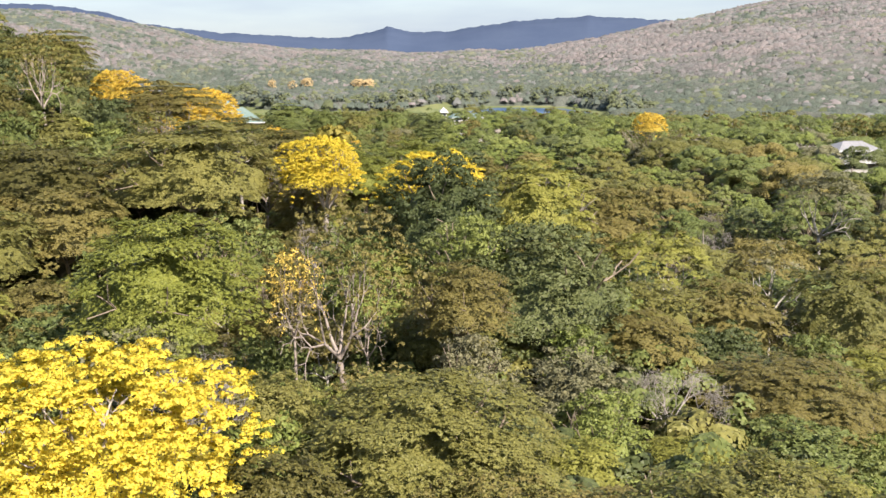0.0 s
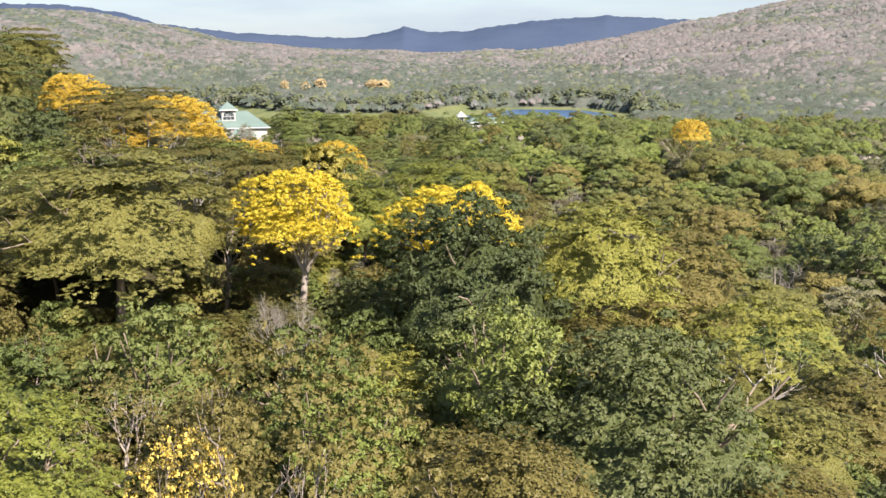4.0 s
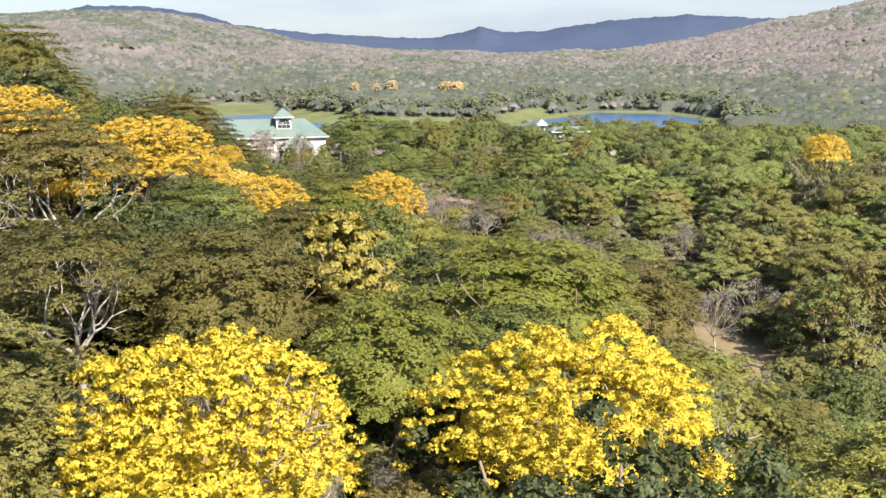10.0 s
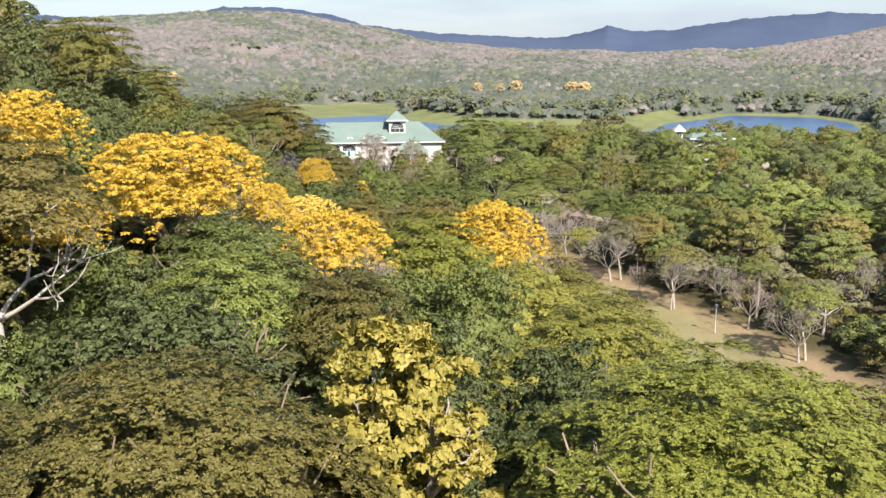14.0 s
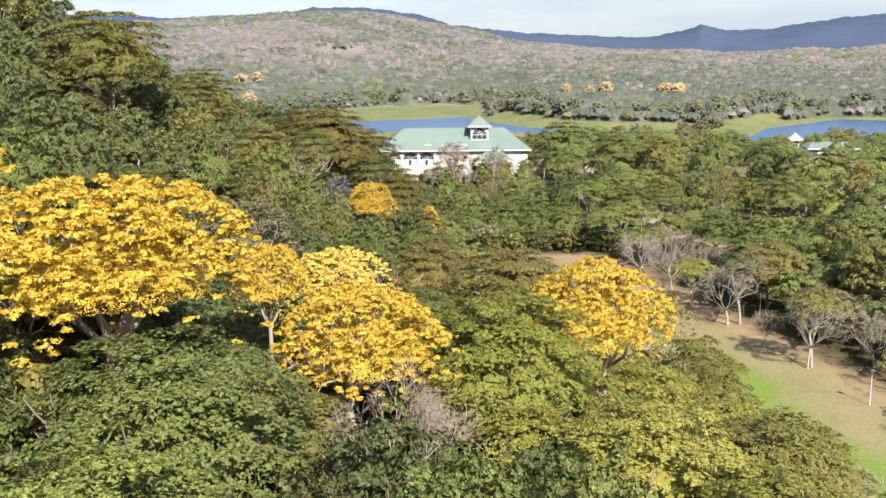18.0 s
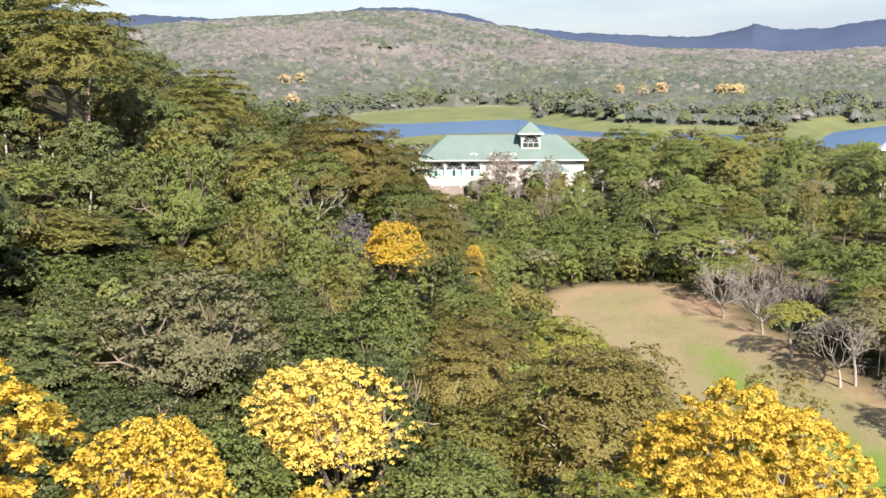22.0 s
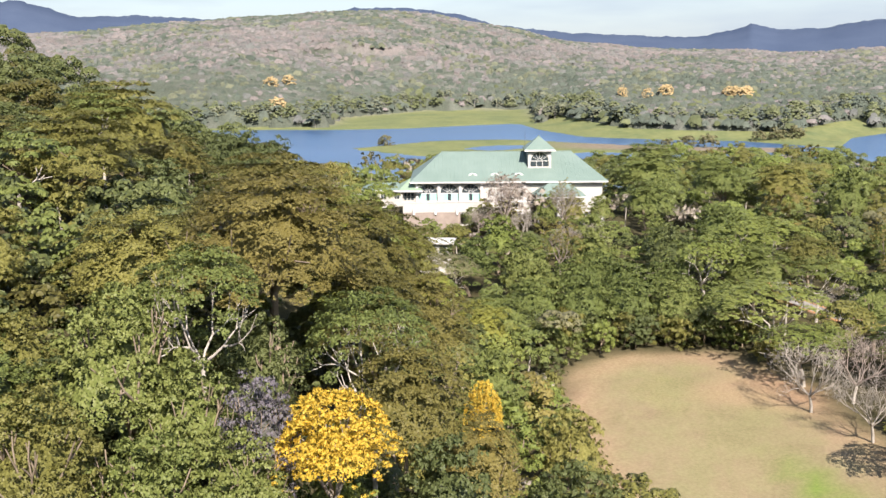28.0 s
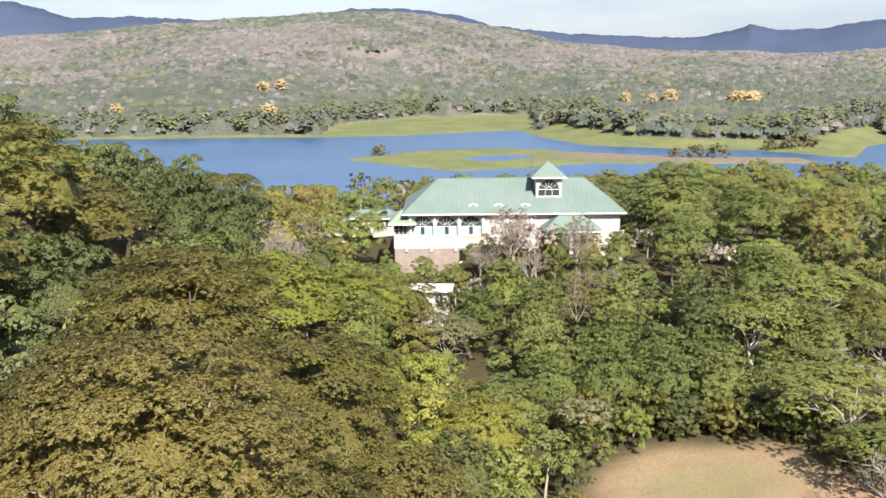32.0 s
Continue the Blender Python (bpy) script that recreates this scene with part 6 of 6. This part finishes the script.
# ---- low growth along the edge of the clearing ----
for i, (x, y, R, h) in enumerate(((-57, 287, 2.4, 4.2), (-54, 293, 2.6, 4.5), (-50, 296.5, 2.3, 3.8), (-46, 299, 2.5, 4.4), (-42, 301, 2.4, 4.0), (-37.5, 300.5, 2.2, 3.6), (-58.5, 280, 2.6, 4.6), (-56, 272, 2.4, 4.0),
                                  (-54, 265, 2.7, 4.8), (-50, 256, 2.6, 4.4), (-47, 249, 2.6, 4.6), (-33, 295, 2.2, 3.4), (-61, 291, 2.8, 5.0), (-40, 241, 2.5, 4.2), (-31, 233, 2.6, 4.0), (-22, 222, 2.6, 4.4), (-13, 210, 2.5, 4.0), (-3, 197, 2.6, 4.4))):
    plant("shrub", ("green", "bright", "dark", "olive")[i % 4], x, y, R, float(ground(x, y)) + h, lod=1)


def palm(x, y, top, R):
    """A feather palm: ringed trunk and arching fronds with leaflets."""
    r = np.random.default_rng(int(abs(x) * 13 + y))
    z = float(ground(x, y))
    h = top - z
    tree = tagged(new("palm_tree"), "green feather palm with drooping fronds among forest trees", "palm", "forest trees")
    tree.matrix_basis = pose(x, y, z)
    pts = [np.array([0.02 * h * math.sin(i * 0.5), 0.0, h * 0.78 * i / 6]) for i in range(7)]
    tv, tf = tubes([(*a, *b, 0.20 - 0.01 * i, 0.19 - 0.01 * i) for i, (a, b) in enumerate(zip(pts, pts[1:]))], 8)
    child("trunk", mesh_from("palm_trunk", tv, tf, BARK["grey"], True), tree)
    for n in range(15):
        q, rise = n * 2.39996, r.uniform(0.1, 1.1)
        stem, P, N, D, L = [], [], [], [], []
        p = pts[-1].copy()
        w = unit(np.array([math.cos(q), math.sin(q), rise * 1.5]))
        for s in range(9):
            nxt = p + w * R * 0.125
            stem.append((*p, *nxt, 0.05 - 0.004 * s, 0.046 - 0.004 * s))
            side = unit(np.cross(w, np.array([0, 0, 1.0])))
            for sgn in (-1, 1):
                for k2 in (0.25, 0.75):
                    D.append(unit(side * sgn + w * 0.5 + np.array([0, 0, -0.35])))
                    P.append(p + (nxt - p) * k2 + D[-1] * R * 0.11)
                    N.append(np.array([0, 0, 1.0]) + side * sgn * 0.3)
                    L.append(R * 0.24 * (1.1 - abs(s - 4) * 0.12))
            p = nxt
            w = unit(w + np.array([0, 0, -0.24]))
        fv, ff = sprays(np.array(P), np.array(N), np.array(D), np.array(L), np.array(L) * 0.22)
        sv, sf = tubes(stem, 4)
        child("frond", mesh_from("frond", np.concatenate([fv, sv]), np.concatenate([ff, sf + len(fv)]), LEAF["green"]), tree)
    return tree


for x, y, top, R in ((9.5, 231.0, 20.5, 3.2), (-71.5, 346.0, 19.8, 3.4), (41.0, 150.0, 26.0, 3.2), (101.0, 238.0, 26.5, 3.0), (112.0, 242.0, 27.5, 3.0)):
    palm(x, y, top, R)

# a tuft of tall bamboo in front of the far yellow tree
bx, by = 55.5, 258.0
bz = float(ground(bx, by))
rb = np.random.default_rng(21)
clump = tagged(new("bamboo_clump"), "tall olive bamboo clump with arching culms", "bamboo")
clump.matrix_basis = pose(bx, by, bz)
culms, P, D = [], [], []
for i in range(70):
    a = rb.uniform(0, 6.283)
    p, w = np.array([math.cos(a), math.sin(a), 0]) * rb.uniform(0, 1.2), unit(np.array([math.cos(a) * 0.28, math.sin(a) * 0.28, 1.0]))
    for s in range(7):
        nxt = p + w * 2.15
        culms.append((*p, *nxt, 0.07 - 0.007 * s, 0.065 - 0.007 * s))
        w = unit(w + np.array([math.cos(a) * 0.075, math.sin(a) * 0.075, -0.05]))
        if s > 1:
            for _ in range(5):
                P.append(nxt + rb.normal(0, 0.4, 3))
                D.append(w + rb.normal(0, 0.5, 3))
        p = nxt
cv, cf = tubes(culms, 4)
child("culm", mesh_from("bamboo_culms", cv, cf, BARK["grey"]), clump)
fv, ff = sprays(np.array(P), rb.normal(0, 1, (len(P), 3)), np.array(D), rb.uniform(0.7, 1.3, len(P)), 0.3)
child("foliage", mesh_from("bamboo_foliage", fv, ff, LEAF["olive"], rim=np.tile(KITE, (len(fv) // 4, 1))), clump)


def lamp_post(x, y, h):
    """A slim post with a small lantern on top."""
    z = float(ground(x, y))
    post = tagged(new("lamp_post"), "slim pale lamp post with a small lantern beside the path", "lamp")
    post.matrix_basis = pose(x, y, z)
    tv, tf = tubes([(0, 0, -0.3, 0, 0, 0.5, 0.09, 0.07), (0, 0, 0.5, 0, 0, h, 0.055, 0.04)], 8)
    child("pole", mesh_from("pole", tv, tf, MAT["trim"], True), post)
    lantern = part("lantern", box(bmesh.new(), -0.16, 0.16, -0.16, 0.16, h, h + 0.42, 0.03), MAT["dark_metal"], post)
    bm = bmesh.new()
    bmesh.ops.create_cone(bm, cap_ends=True, radius1=0.3, radius2=0.03, depth=0.22, segments=10, matrix=Matrix.Translation((0, 0, h + 0.53)))
    part("hood", bm, MAT["dark_metal"], lantern)


for x, y, h in ((3.4, 223.5, 3.6), (-8.2, 258.0, 3.6), (-57.5, 319.0, 3.8)):
    lamp_post(x, y, h)
